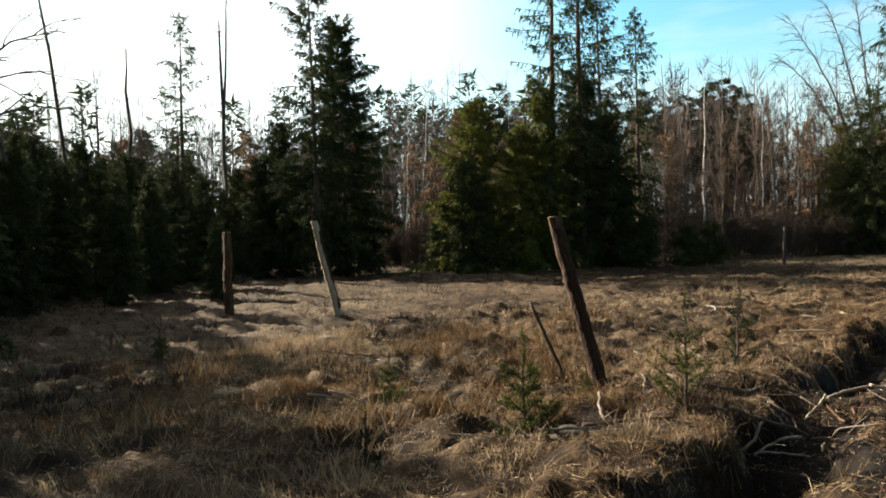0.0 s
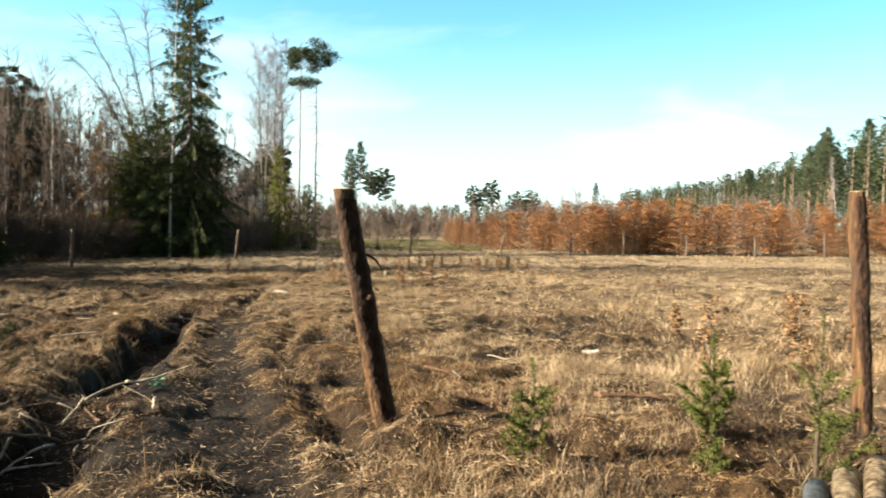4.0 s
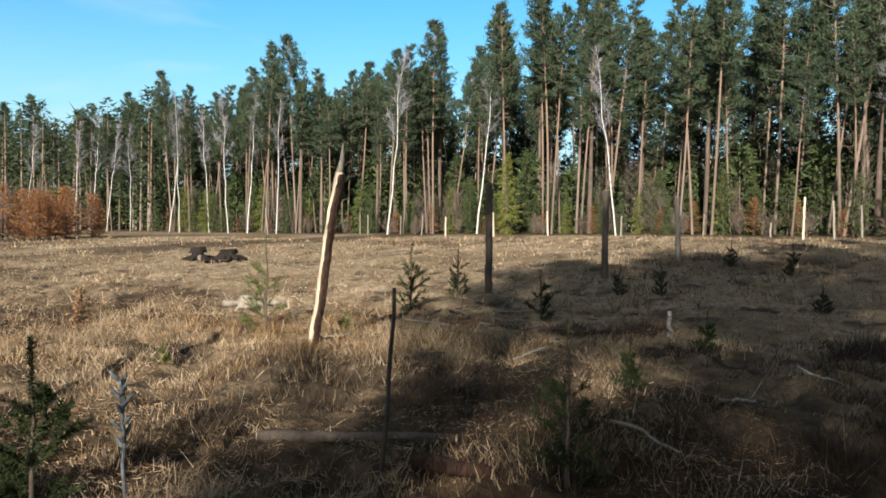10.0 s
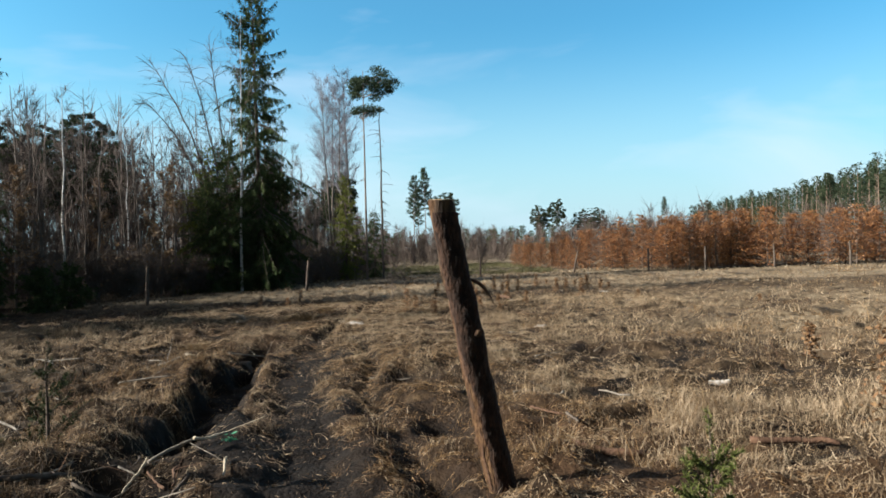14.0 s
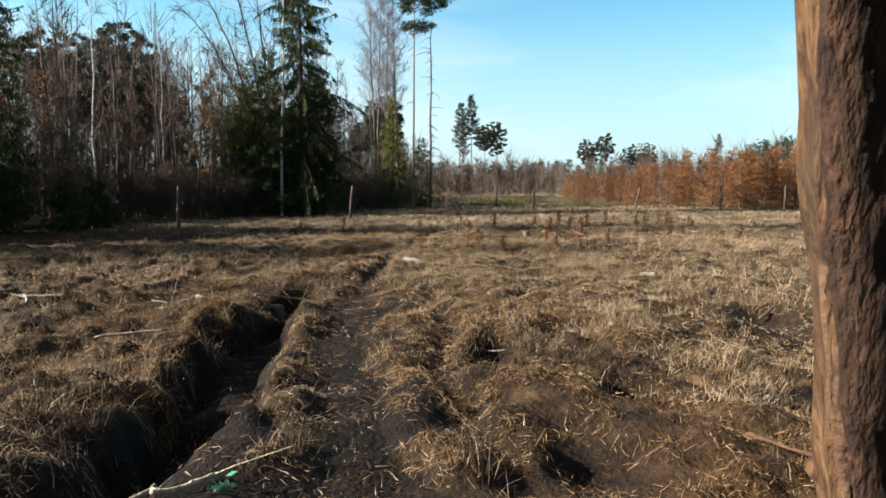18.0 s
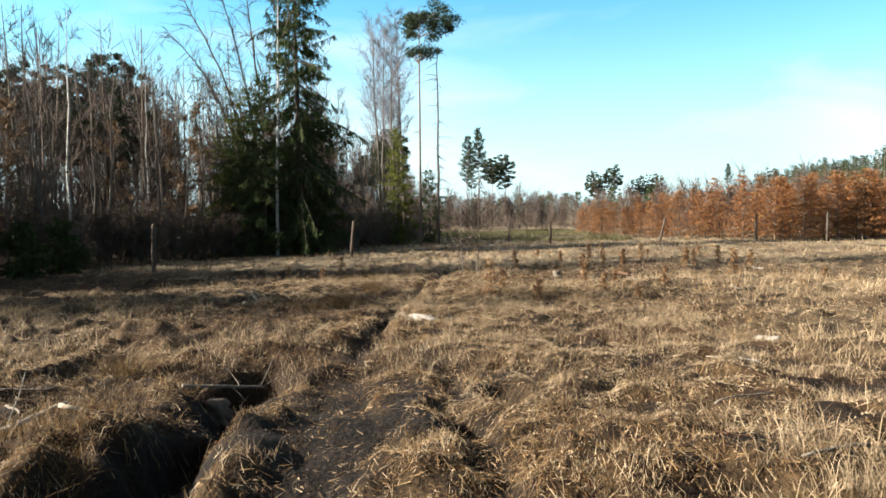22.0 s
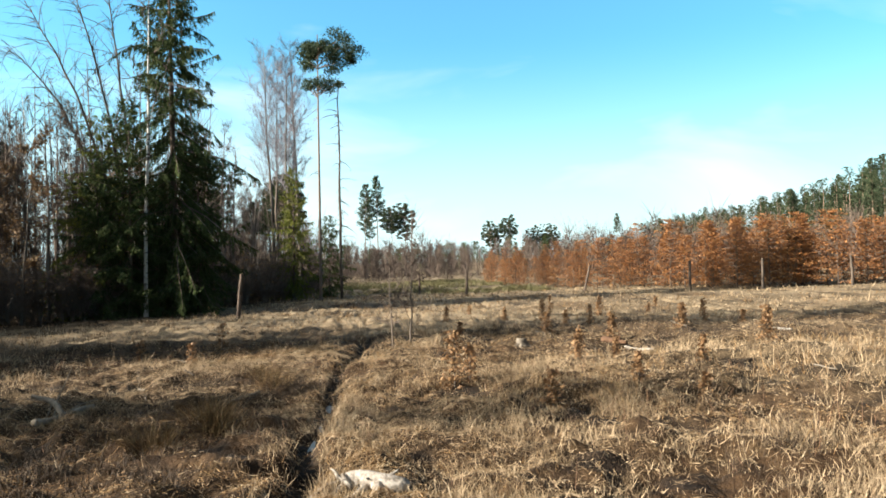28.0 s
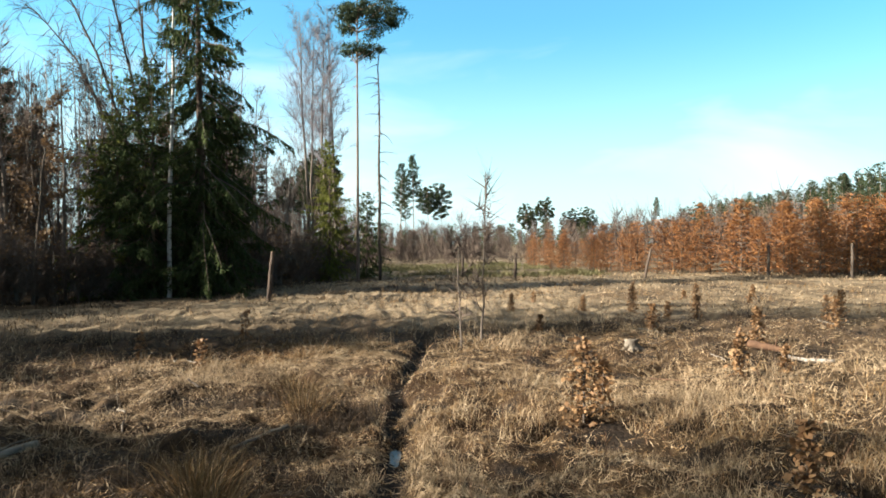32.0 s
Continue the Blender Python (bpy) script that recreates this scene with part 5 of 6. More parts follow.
hill_spots += [(-math.sin(q) * d, math.cos(q) * d, R.uniform(13, 17.5), R.uniform(0.3, 0.5), R.uniform(2.2, 3.2)) for q, d in zip(np.radians(np.linspace(-34, -50, 22)), R.uniform(66, 84, 22))]
distant_conifers("distant_conifer_wood", "distant conifers closing off the clearing", hill_spots, SPRUCE)
wood_spots = [(-math.sin(q) * d, math.cos(q) * d, R.uniform(8, 13)) for q, d in zip(np.radians(-10 - 68 * R.uniform(0, 1, 420)), R.uniform(46, 90, 420))]
wood_spots += [(R.uniform(150, 300), y, R.uniform(4, 9)) for y in np.linspace(70, -60, 190)]
wood_spots += [(x, float(np.interp(x, EDGE_X, EDGE_Y)) + R.uniform(1, 20), R.uniform(6, 10)) for x in np.linspace(70, 150, 90)]
wood_spots += [(x + R.normal(), float(np.interp(x, EDGE_X, EDGE_Y)) + 3 + 22 * R.uniform(0, 1), R.uniform(2, 5)) for x in np.linspace(23, 75, 170)]
wood_spots += [(R.uniform(92, 165), y, R.uniform(2.5, 6)) for y in np.linspace(-12, 40, 160)]
wood_spots += [(R.uniform(60, 130), R.uniform(-55, -14), R.uniform(3, 5.5)) for i in range(160)]
wood_spots += [(x, float(np.interp(x, FOREST_X, FOREST_Y)) - R.uniform(1, 45), R.uniform(2.5, 7)) for x in np.linspace(-50, 90, 320)]
distant_bare("distant_leafless_wood", "hazy brown leafless wood in the distance", wood_spots)


# ---- fence posts ----
def log_post(name, x, y, tall, lean, radius, wood, label, group="old fence posts", strips=0, seed=0, end=None, knots=3, barked=None):
    """A round upright post that leans by so many metres at its top."""
    rng = np.random.default_rng(seed)
    root = tagged(new(name), label, "post", group)
    root.location = (x, y, height(x, y))
    zs = np.linspace(-0.3, tall, 22)
    f = np.clip(zs / tall, -0.2, 1)
    wig = np.cumsum(rng.normal(size=(22, 2)) * 0.005, 0)
    pts = np.stack([lean[0] * f + wig[:, 0], lean[1] * f + wig[:, 1], zs], 1)
    rad = radius * (1.02 - 0.1 * f) * (1 + rng.normal(size=22) * 0.025)
    g = Geo()
    around = 22
    flute = 1 + 0.05 * np.sin(np.arange(around) * 1.9 + seed) + rng.normal(size=around) * 0.06
    ang = np.arange(around) * 2 * math.pi / around
    shell = pts[:, None, :] + np.stack([np.cos(ang), np.sin(ang), 0 * ang], 1)[None] * (rad[:, None] * flute[None] * (1 + rng.normal(size=(22, around)) * 0.022))[..., None]
    i = (np.arange(21)[:, None] * around + np.arange(around)).ravel()
    j = (np.arange(21)[:, None] * around + (np.arange(around) + 1) % around).ravel()
    g.add(shell.reshape(-1, 3), np.concatenate([np.stack([i, j, j + around], 1), np.stack([i, j + around, i + around], 1)]))
    shaft = part("log", g, wood, root)
    g = Geo()
    g.tube(np.array([pts[-1] - (0, 0, 0.006), pts[-1] + (0, 0, 0.004)]), np.array([0.97, 0.92]) * rad[-1], 14, True, 0.03, rng)
    part("sawn_top", g, end or ENDWOOD, root)
    for i in range(knots):
        k = Geo()
        j, az = rng.integers(5, 20), rng.uniform(0, 6.28)
        d = np.array([math.cos(az), math.sin(az), 0.15])
        k.tube(np.array([pts[j], pts[j] + d * rad[j] * 1.0, pts[j] + d * rad[j] * rng.uniform(1.15, 1.6)]), np.array([0.55, 0.42, 0.2]) * radius, 6, True, 0.1, rng)
        part("knot", k, wood, shaft)
    # dark bark sheet that also colours in the shade away from the sun
    if barked:
        facing, half, low, high = barked
        s = Geo()
        rows, cols = 40, 15
        v, t = [], []
        edge = [np.cumsum(rng.normal(size=rows)) * 0.07 + rng.normal(size=rows) * 0.06 for _ in range(2)]
        for q in range(rows):
            f = low + (high - low) * q / (rows - 1)
            at = along(pts, np.array([(f * tall + 0.3) / (tall + 0.3)]))[0]
            r = float(np.interp(f * tall, zs, rad))
            a, b = radians(facing - half) + edge[0][q], radians(facing + half) + edge[1][q]
            for k in range(cols):
                ca = a + (b - a) * k / (cols - 1)
                lift = 1.14 if 0 < k < cols - 1 else 1.0
                v.append(at + np.array([math.cos(ca), math.sin(ca), 0]) * (r * lift * (1 + 0.05 * math.sin(ca * 5 + seed)) + rng.uniform(0.0, 0.006)))
                if q < rows - 1 and k < cols - 1:
                    p = q * cols + k
                    t += [(p, p + 1, p + cols + 1), (p, p + cols + 1, p + cols)]
        s.add(v, t)
        part("bark", s, DARKSHELL, shaft, "dark rough bark that also deepens the side away from the sun")
    for i in range(strips):
        s = Geo()
        j, n = rng.integers(3, 15), rng.integers(3, 7)
        az, half = rng.uniform(0, 6.28), rng.uniform(0.08, 0.3)
        v = []
        for q in range(n):
            m = min(21, j + q)
            curl = 0.014 * max(0.0, q / n - 0.6) * rng.uniform(0, 3)
            drift = az + 0.05 * q * rng.uniform(-1, 1)
            thin = half * (1 - 0.8 * abs(q / (n - 1) - 0.5) ** 2 * 2)
            for dz, up in ((-1, 0.001), (-0.4, 0.005), (0.4, 0.005), (1, 0.001)):
                ca = drift + dz * thin
                v.append(pts[m] + np.array([math.cos(ca), math.sin(ca), 0]) * (rad[m] * 1.04 + 0.6 * up + curl))
        t = []
        for q in range(n - 1):
            for k in range(3):
                p = q * 4 + k
                t += [(p, p + 1, p + 5), (p, p + 5, p + 4)]
        s.add(v, t)
        part("bark_strip", s, STRIP, shaft)
    return root


near_post = log_post("fence_post", 5.95, -0.36, 1.89, (-0.335, 0.37), 0.088, POSTWOOD, "leaning reddish fence post with peeling bark beside the track", strips=9, seed=1, knots=4, barked=(-125, 75, 0.0, 0.96))
peel = Geo()
peel.tube(curve((-0.25, 0.2, 1.4), (0.1, -1.0, -0.05), 0.24, 1.7, 6), [0.008, 0.012, 0.011, 0.009, 0.007, 0.005, 0.002], 4)
part("loose_bark", peel, STRIP, near_post, "dark curl of bark peeling off")
log_post("fence_post", 5.23, -3.97, 1.84, (0.06, 0.1), 0.06, POSTWOOD, "upright reddish fence post with knots", strips=6, seed=2, knots=6, barked=(-148, 66, 0.05, 0.98))
split = log_post("fence_post", 4.57, -7.5, 1.98, (-0.27, -0.1), 0.055, PALEWOOD, "leaning post stripped to pale wood with a dark top", strips=2, seed=3, knots=2, barked=(-172, 75, 0.0, 0.99))
spike = Geo()
spike.tube(np.array([(-0.26, -0.1, 1.9), (-0.3, -0.12, 2.12), (-0.31, -0.12, 2.32)]), [0.05, 0.03, 0.006], 6)
part("splinter", spike, GREYWOOD, split, "grey splinter standing up from the break")
dark = Geo()
dark.tube(np.array([(-0.2, -0.12, 1.45), (-0.24, -0.13, 1.7), (-0.27, -0.13, 1.97)]), [0.03, 0.055, 0.06], 9, True, 0.1, R)
part("bark_sleeve", dark, STRIP, split)
log_post("fence_post", 4.5, -13.4, 2.1, (0.05, 0.0), 0.07, DEADBARK, "grey weathered fence post in the tree shadow", seed=4)
log_post("fence_post", 3.09, -17.7, 2.1, (0.06, 0.0), 0.075, DEADBARK, "dark fence post in the tree shadow", seed=5)
log_post("fence_post", 1.96, -23.9, 1.95, (0.06, 0.0), 0.08, GREYWOOD, "dark fence post in the tree shadow", seed=6)
log_post("fence_post", 8.22, 11.95, 1.95, (-0.32, 0.22), 0.075, PALEWOOD, "leaning post of pale bare wood", strips=1, seed=7, barked=(-60, 40, 0.1, 0.9))
log_post("fence_post", 6.21, 4.3, 1.75, (-0.26, 0.32), 0.066, POSTWOOD, "leaning reddish post with a loose prop", strips=6, seed=8, barked=(-125, 80, 0.0, 0.93))
log_post("fence_post", 6.89, 14.0, 1.7, (0.05, -0.02), 0.09, POSTWOOD, "thick short reddish post in shade", seed=9)
for i, (x, y, h, dx, dy) in enumerate(((30.1, 11.9, 1.6, 0, 0), (38.4, 7.05, 1.5, 0.03, -0.17), (53.4, -2.75, 1.4, 0, 0), (58.7, -0.3, 1.4, 0, 0), (52.6, -9.4, 1.5, -0.09, -0.3))):
    log_post("fence_post", x, y, h, (dx, dy), 0.07, DARKBARK, "dark old fence post at the end of the clearing", seed=20 + i)
for i, (x, y) in enumerate(((47.0, -13.2), (46.4, -16.6), (45.2, -20.4), (44.2, -24.5), (42.6, -28.2))):
    log_post("fence_post", x, y, 1.5, (0.02, 0.03), 0.06, DEADBARK, "grey-brown fence post before the beech plantation", seed=30 + i)
for i, (x, y, h) in enumerate(((20.9, -50.1, 1.5), (13.4, -51.5, 1.8), (17.3, -50.8, 1.8), (-2.7, -43.0, 2.3), (-4.4, -45.2, 2.1), (-6.3, -49.8, 1.9), (31.2, -55.4, 1.9), (-1.3, -50.0, 0.9), (27.6, -56.1, 1.6), (39.6, -53.5, 2.4), (24.4, -53.5, 1.7), (30.2, -55.0, 1.7), (8.0, -50.5, 1.4), (2.6, -49.0, 1.5), (-9.5, -46.0, 1.6))):
    log_post("fence_post", x, y, h, (R.normal() * 0.06, 0), 0.06, PALEWOOD if i < 4 else GREYWOOD, "pale sawn post along the edge of the pines", seed=40 + i, knots=0)

# ---- saplings ----
FRESH = "small green spruce sapling in the dry grass"
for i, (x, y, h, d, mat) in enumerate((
        (5.04, -2.68, 0.78, 1.7, YOUNG), (4.78, -1.31, 0.74, 0.8, YOUNG), (3.46, -3.14, 1.0, 2.0, YOUNG_SHADED), (5.56, -7.96, 1.3, 0.55, YOUNG), (4.86, -10.72, 1.15, 0.9, YOUNG_SHADED), (4.7, -12.36, 0.9, 0.9, YOUNG_SHADED),
        (2.68, -10.49, 0.75, 1.0, YOUNG_SHADED), (0.91, -4.61, 1.0, 0.75, YOUNG_SHADED), (0.89, -6.82, 0.48, 1.2, YOUNG_SHADED), (0.35, -8.64, 0.5, 1.2, YOUNG_SHADED), (-1.09, -12.73, 0.5, 1.2, YOUNG_SHADED), (1.45, -14.39, 0.7, 1.0, YOUNG_SHADED),
        (4.49, -8.12, 0.42, 1.0, YOUNG), (5.31, -5.96, 0.32, 1.0, YOUNG), (2.1, -13.69, 0.55, 1.0, YOUNG_SHADED), (4.57, -2.45, 0.4, 1.0, YOUNG), (4.3, -3.0, 1.05, 0.6, YOUNG),
        (4.08, 3.53, 0.92, 1.0, YOUNG), (7.16, 3.3, 1.0, 0.6, YOUNG_SHADED), (5.48, 2.97, 1.0, 0.5, YOUNG), (5.69, 4.11, 0.32, 1.4, YOUNG), (4.44, 5.61, 0.6, 0.7, YOUNG), (3.61, 9.33, 0.48, 0.8, YOUNG), (2.78, 3.77, 0.5, 0.6, YOUNG_SHADED),
        (-2.2, -10.5, 0.6, 1.1, YOUNG_SHADED), (-3.4, -14.5, 0.9, 1.2, YOUNG_SHADED), (-5.0, -18.0, 1.0, 1.2, YOUNG_SHADED), (-1.0, -19.0, 0.8, 1.2, YOUNG_SHADED), (0.4, -22.0, 0.8, 1.1, YOUNG_SHADED), (-4.5, -26.0, 1.1, 1.2, YOUNG_SHADED), (-8.0, -30.0, 1.3, 1.2, YOUNG_SHADED), (-10.5, -27.0, 1.2, 1.2, YOUNG_SHADED))):
    single(spruce_sapling(400 + i, h, mat, d, label=FRESH if mat == YOUNG else "small spruce sapling with needles darkened for shade", group="planted spruces"), x, y, 53 * i)
for i, (x, y, h, k) in enumerate(((10.67, -4.83, 0.5, 90), (9.36, -5.88, 0.6, 110), (21.6, 1.02, 0.66, 110), (19.65, 0.22, 0.4, 90), (25.2, -2.16, 0.55, 110), (30.6, -2.1, 0.5, 80), (24.0, -4.4, 0.6, 110), (7.0, -3.6, 0.9, 70), (7.6, -4.9, 0.75, 70),
                                  (23.2, -1.0, 0.5, 90), (26.5, -4.0, 0.55, 90), (27.5, -1.5, 0.5, 90), (22.0, -2.4, 0.4, 60), (20.6, -1.0, 0.35, 60), (28.4, 5.4, 0.5, 60), (24.8, 5.1, 0.4, 50), (26.0, 6.3, 0.4, 50), (8.4, -7.6, 0.6, 80), (29.0, -5.6, 0.5, 80), (32.0, -4.0, 0.5, 80))):
    single(beech_bush(450 + i, h * 1.15, k * 4, "beech_sapling", "knee-high beech sapling with curled brown leaves", "beech saplings", 0.052, 0.26, SAPLEAF, 0.3), x, y, 37 * i)
for i in range(18):
    x, y = R.uniform(19, 36), R.uniform(-9, 1.2)
    single(beech_bush(520 + i, R.uniform(0.3, 0.6), 260, "beech_sapling", "knee-high beech sapling with curled brown leaves", "beech saplings", 0.05, 0.26, SAPLEAF, 0.3), x, y, 37 * i)
single(bare_tree(480, 2.7, GREYBARK, TWIG, spread=0.2, limbs=14, low=0.15, name="birch_sapling", label="thin bare sapling beside the rut", girth=0.005, steep=1.4, fine=3), 26.95, 1.39)
single(bare_tree(481, 1.6, GREYBARK, TWIG, spread=0.25, limbs=9, low=0.15, name="birch_sapling", label="thin bare sapling beside the rut", girth=0.006, steep=1.2, fine=3), 26.2, 1.75)


# ---- timber lying about ----
def stick(name, a, b, radius, wood, label, group="", seed=0, twigs=0, lift=0.03, category="branch", sag=0.0, ends=False):
    rng = np.random.default_rng(seed)
    root = tagged(new(name), label, category, group)
    a, b = np.array([*a, height(*a) + lift]), np.array([*b, height(*b) + lift])
    root.location = a
    n = 20 if radius > 0.06 else 9
    u = np.linspace(0, 1, n)[:, None]
    pts = (b - a) * u + rng.normal(size=(n, 3)) * radius * (0.25 if radius < 0.03 else 0.06)
    bend = rng.normal(size=3) * (0.05, 0.05, 0.02) * float(np.linalg.norm(b - a)) * (1.0 if radius < 0.04 else 0.1)
    pts += np.sin(u * math.pi) * bend + np.sin(u * 2 * math.pi) * bend[[1, 0, 2]] * 0.4
    pts[:, 2] -= sag * np.sin(u[:, 0] * math.pi)
    g = Geo()
    g.tube(pts, radius * np.linspace(1.1, 0.8, n) * (1 + rng.normal(size=n) * (0.018 if radius > 0.06 else 0.06)), 16 if radius > 0.06 else 8, True, 0.02 if radius > 0.06 else 0.1, rng)
    part("wood", g, wood, root)
    if ends:
        for p, q in ((pts[0], pts[0] - pts[1]), (pts[-1], pts[-1] - pts[-2])):
            e = Geo()
            e.tube(np.array([p, p + unit(q) * 0.008]), np.array([1, 0.95]) * radius * 0.9, 10, True)
            part("sawn_end", e, ENDWOOD, root)
    for i in range(twigs):
        w = Geo()
        p = along(pts, np.array([rng.uniform(0.15, 0.95)]))[0]
        w.tube(curve(p, unit(b - a) * 0.6 + rng.normal(size=3) * 0.6 + (0, 0, 0.4), rng.uniform(0.15, 0.5), 0.2, 4, 0.1, rng), np.linspace(0.35, 0.1, 5) * radius, 4, False)
        part("twig", w, wood, root)
    return root


def stump(x, y, tall, radius, wood, label, seed=0, roots=4, jag=0.3, name="tree_stump"):
    rng = np.random.default_rng(seed)
    root = tagged(new(name), label, "stump")
    root.location = (x, y, height(x, y) - 0.03)
    g = Geo()
    zs = np.linspace(0, tall, 7)
    g.tube(np.stack([zs * 0.1, zs * 0, zs], 1), radius * (1.3 - 0.4 * np.linspace(0, 1, 7)), 12, True, jag * 0.4, rng)
    part("stub", g, wood, root)
    for i in range(roots):
        az = i * 6.28 / roots + rng.uniform(-0.4, 0.4)
        r = Geo()
        r.tube(curve((math.cos(az) * radius * 0.7, math.sin(az) * radius * 0.7, tall * 0.35), (math.cos(az), math.sin(az), -0.1), radius * rng.uniform(1.3, 2.6), 0.5, 5, 0.12, rng), np.linspace(0.45, 0.1, 6) * radius, 7, True, 0.12, rng)
        part("root", r, wood, root)
    return root


fork = tagged(new("root_stump"), "bleached white forked root stump lying in the track", "stump")
fork.location = (17.15, 1.94, height(17.15, 1.94) - 0.04)
for pts, rad in ((((0.16, 0.26, 0.1), (0.08, 0.1, 0.13), (0.0, -0.06, 0.12), (-0.05, -0.22, 0.09)), (0.05, 0.065, 0.07, 0.055)), (((0.02, 0.0, 0.11), (-0.14, 0.0, 0.08), (-0.34, 0.03, 0.0)), (0.06, 0.05, 0.04)),
                 (((0.12, 0.2, 0.1), (0.02, 0.3, 0.05), (-0.1, 0.38, 0.0)), (0.035, 0.03, 0.02)), (((0.14, 0.24, 0.1), (0.1, 0.4, 0.06), (0.0, 0.5, 0.0)), (0.03, 0.025, 0.012)), (((0.05, 0.08, 0.1), (-0.08, 0.16, 0.05), (-0.2, 0.2, 0.0)), (0.035, 0.03, 0.02))):
    g = Geo()
    g.tube(along(np.array(pts) * 0.9, np.linspace(0, 1, 8)), np.interp(np.linspace(0, 1, 8), np.linspace(0, 1, len(rad)), np.array(rad) * 0.85), 12, True, 0.22, R)
    part("root", g, BLEACHED, fork)
g = Geo()
g.tube(np.array([(-0.043, -0.195, 0.082), (-0.05, -0.212, 0.079)]), [0.045, 0.041], 10)
for i in range(6):
    g2 = Geo()
    az = R.uniform(0, 6.28)
    g2.tube(curve(R.normal(size=3) * (0.05, 0.1, 0.01) + (0, 0, 0.1), (math.cos(az), math.sin(az), 0.8), R.uniform(0.06, 0.14), 0.2, 3, 0.2, R), [0.018, 0.014, 0.009, 0.003], 5, True, 0.2, R)
    part("splinter", g2, BLEACHED, fork)
part("rotten_end", g, DEADBARK, fork, "dark rotten end of the root")
stick("birch_log", (24.6, -2.2), (24.05, -2.55), 0.03, BLEACHED, "half-buried birch log with white bark", seed=4, lift=0.03, category="log")
stick("branch", (24.9, -1.9), (24.5, -2.2), 0.05, STRIP, "dark end of a fallen log", seed=5, lift=0.13, category="log", twigs=2)
stick("birch_log", (25.5, -5.2), (25.1, -5.5), 0.03, BLEACHED, "short white birch log in the grass", seed=6, lift=0.03, category="log")
stump(13.95, 3.55, 0.24, 0.11, DEADBARK, "grey hollow stump in a dark hole", 33, 6, 0.9)
stick("branch", (13.7, 3.75), (14.5, 3.25), 0.016, GREYWOOD, "grey root lying over a dark hole", seed=34, lift=0.08, twigs=4)
stump(25.8, -0.65, 0.2, 0.1, GREYWOOD, "low grey stump in the shade", 7, 4, 1.0)
stick("branch", (20.5, 5.3), (21.1, 5.9), 0.032, GREYWOOD, "grey broken branch on the grass", seed=8, twigs=3, lift=0.09)
stick("branch", (20.3, 5.5), (21.4, 5.35), 0.035, GREYWOOD, "grey broken branch on the grass", seed=9, twigs=2, lift=0.04)
stick("wood_chip", (15.55, -1.85), (15.3, -2.0), 0.035, BLEACHED, "white chunk of wood on the grass", seed=10, lift=0.03, category="wood")
stick("wood_chip", (9.35, -3.0), (9.2, -3.18), 0.035, BLEACHED, "white chunk of wood on the grass", seed=11, lift=0.03, category="wood")
stick("branch", (6.9, -1.0), (6.6, -1.5), 0.035, STRIP, "short dark stick with peeling bark", seed=12, lift=0.04, twigs=1)
stick("branch", (6.8, -2.35), (6.65, -3.0), 0.025, STRIP, "short dark stick on the grass", seed=13, lift=0.04)
stick("log", (4.1, -3.06), (3.0, -2.26), 0.072, LOGWOOD, "sawn log lying beside a post", "stacked logs", 14, lift=0.1, category="log", ends=True)
stick("log", (4.15, -3.3), (3.1, -2.5), 0.068, LOGWOOD, "sawn log with pale wood lying beside a post", "stacked logs", 15, lift=0.12, category="log", ends=True)
stick("log", (4.0, -2.82), (2.9, -2.06), 0.064, TUBE, "blue-grey sawn log lying beside a post", "stacked logs", 16, lift=0.06, category="log", ends=True)
stick("pole", (3.02, -4.5), (1.73, -4.92), 0.04, DEADBARK, "thin grey fallen pole in the shaded grass", seed=17, lift=0.06, category="pole", ends=True)
stick("log", (1.75, -4.25), (1.3, -4.4), 0.05, DARKSHELL, "dark reddish log end in the shaded grass", seed=18, lift=0.03, category="log", ends=True)
stick("stake", (1.98, -4.5), (1.86, -4.12), 0.02, STRIP, "thin dark stake lying in the grass", seed=19, lift=0.05, category="stick")
stick("branch", (7.05, 2.05), (7.3, 1.85), 0.014, PALEWOOD, "pale stripped branch on the edge of the ditch", seed=20, lift=0.1, twigs=1)
stick("branch", (6.75, 2.3), (7.15, 2.08), 0.014, GREYWOOD, "grey branch on the edge of the ditch", seed=21, lift=0.1, twigs=2)
stick("branch", (5.9, 3.2), (6.5, 2.7), 0.02, DEADBARK, "dark branch on the edge of the ditch", seed=22, lift=0.08, twigs=3)
stick("branch", (12.4, 6.1), (12.8, 6.4), 0.02, BLEACHED, "bleached branch on the grass beyond the ditch", seed=23, lift=0.08, twigs=2)
stick("branch", (12.0, 4.3), (12.4, 4.0), 0.018, BLEACHED, "bleached branch on the grass beyond the ditch", seed=24, lift=0.07, twigs=2)
stick("branch", (12.3, 4.0), (12.6, 3.5), 0.016, PALEWOOD, "pale stick beyond the ditch", seed=25, lift=0.06)
for i in range(8):
    x, y = 6.6 + R.normal() * 0.5, 2.25 + R.normal() * 0.22
    stick("branch", (x, y), (x + R.uniform(-0.5, 0.5), y + R.uniform(-0.25, 0.25)), R.uniform(0.007, 0.014), (GREYWOOD, DEADBARK, PALEWOOD)[i % 3], "thin broken twig beside the ditch", "twigs by the ditch", 70 + i, 1, 0.04)
scrap = Geo()
scrap.leaves(R.normal(size=(16, 3)) * (0.05, 0.04, 0.01), 0.05, R, 0.5)
sc = new("plastic_scrap", scrap.mesh("plastic_scrap", GREENFOIL))
sc.location = (7.3, 1.85, height(7.3, 1.85) + 0.05)
tagged(sc, "crumpled green plastic scrap by the ditch", "litter")
stump(16.6, -20.5, 0.4, 0.3, SOIL, "uprooted stump with dark soil on its roots", 26, 14, 1.0, "root_plate")
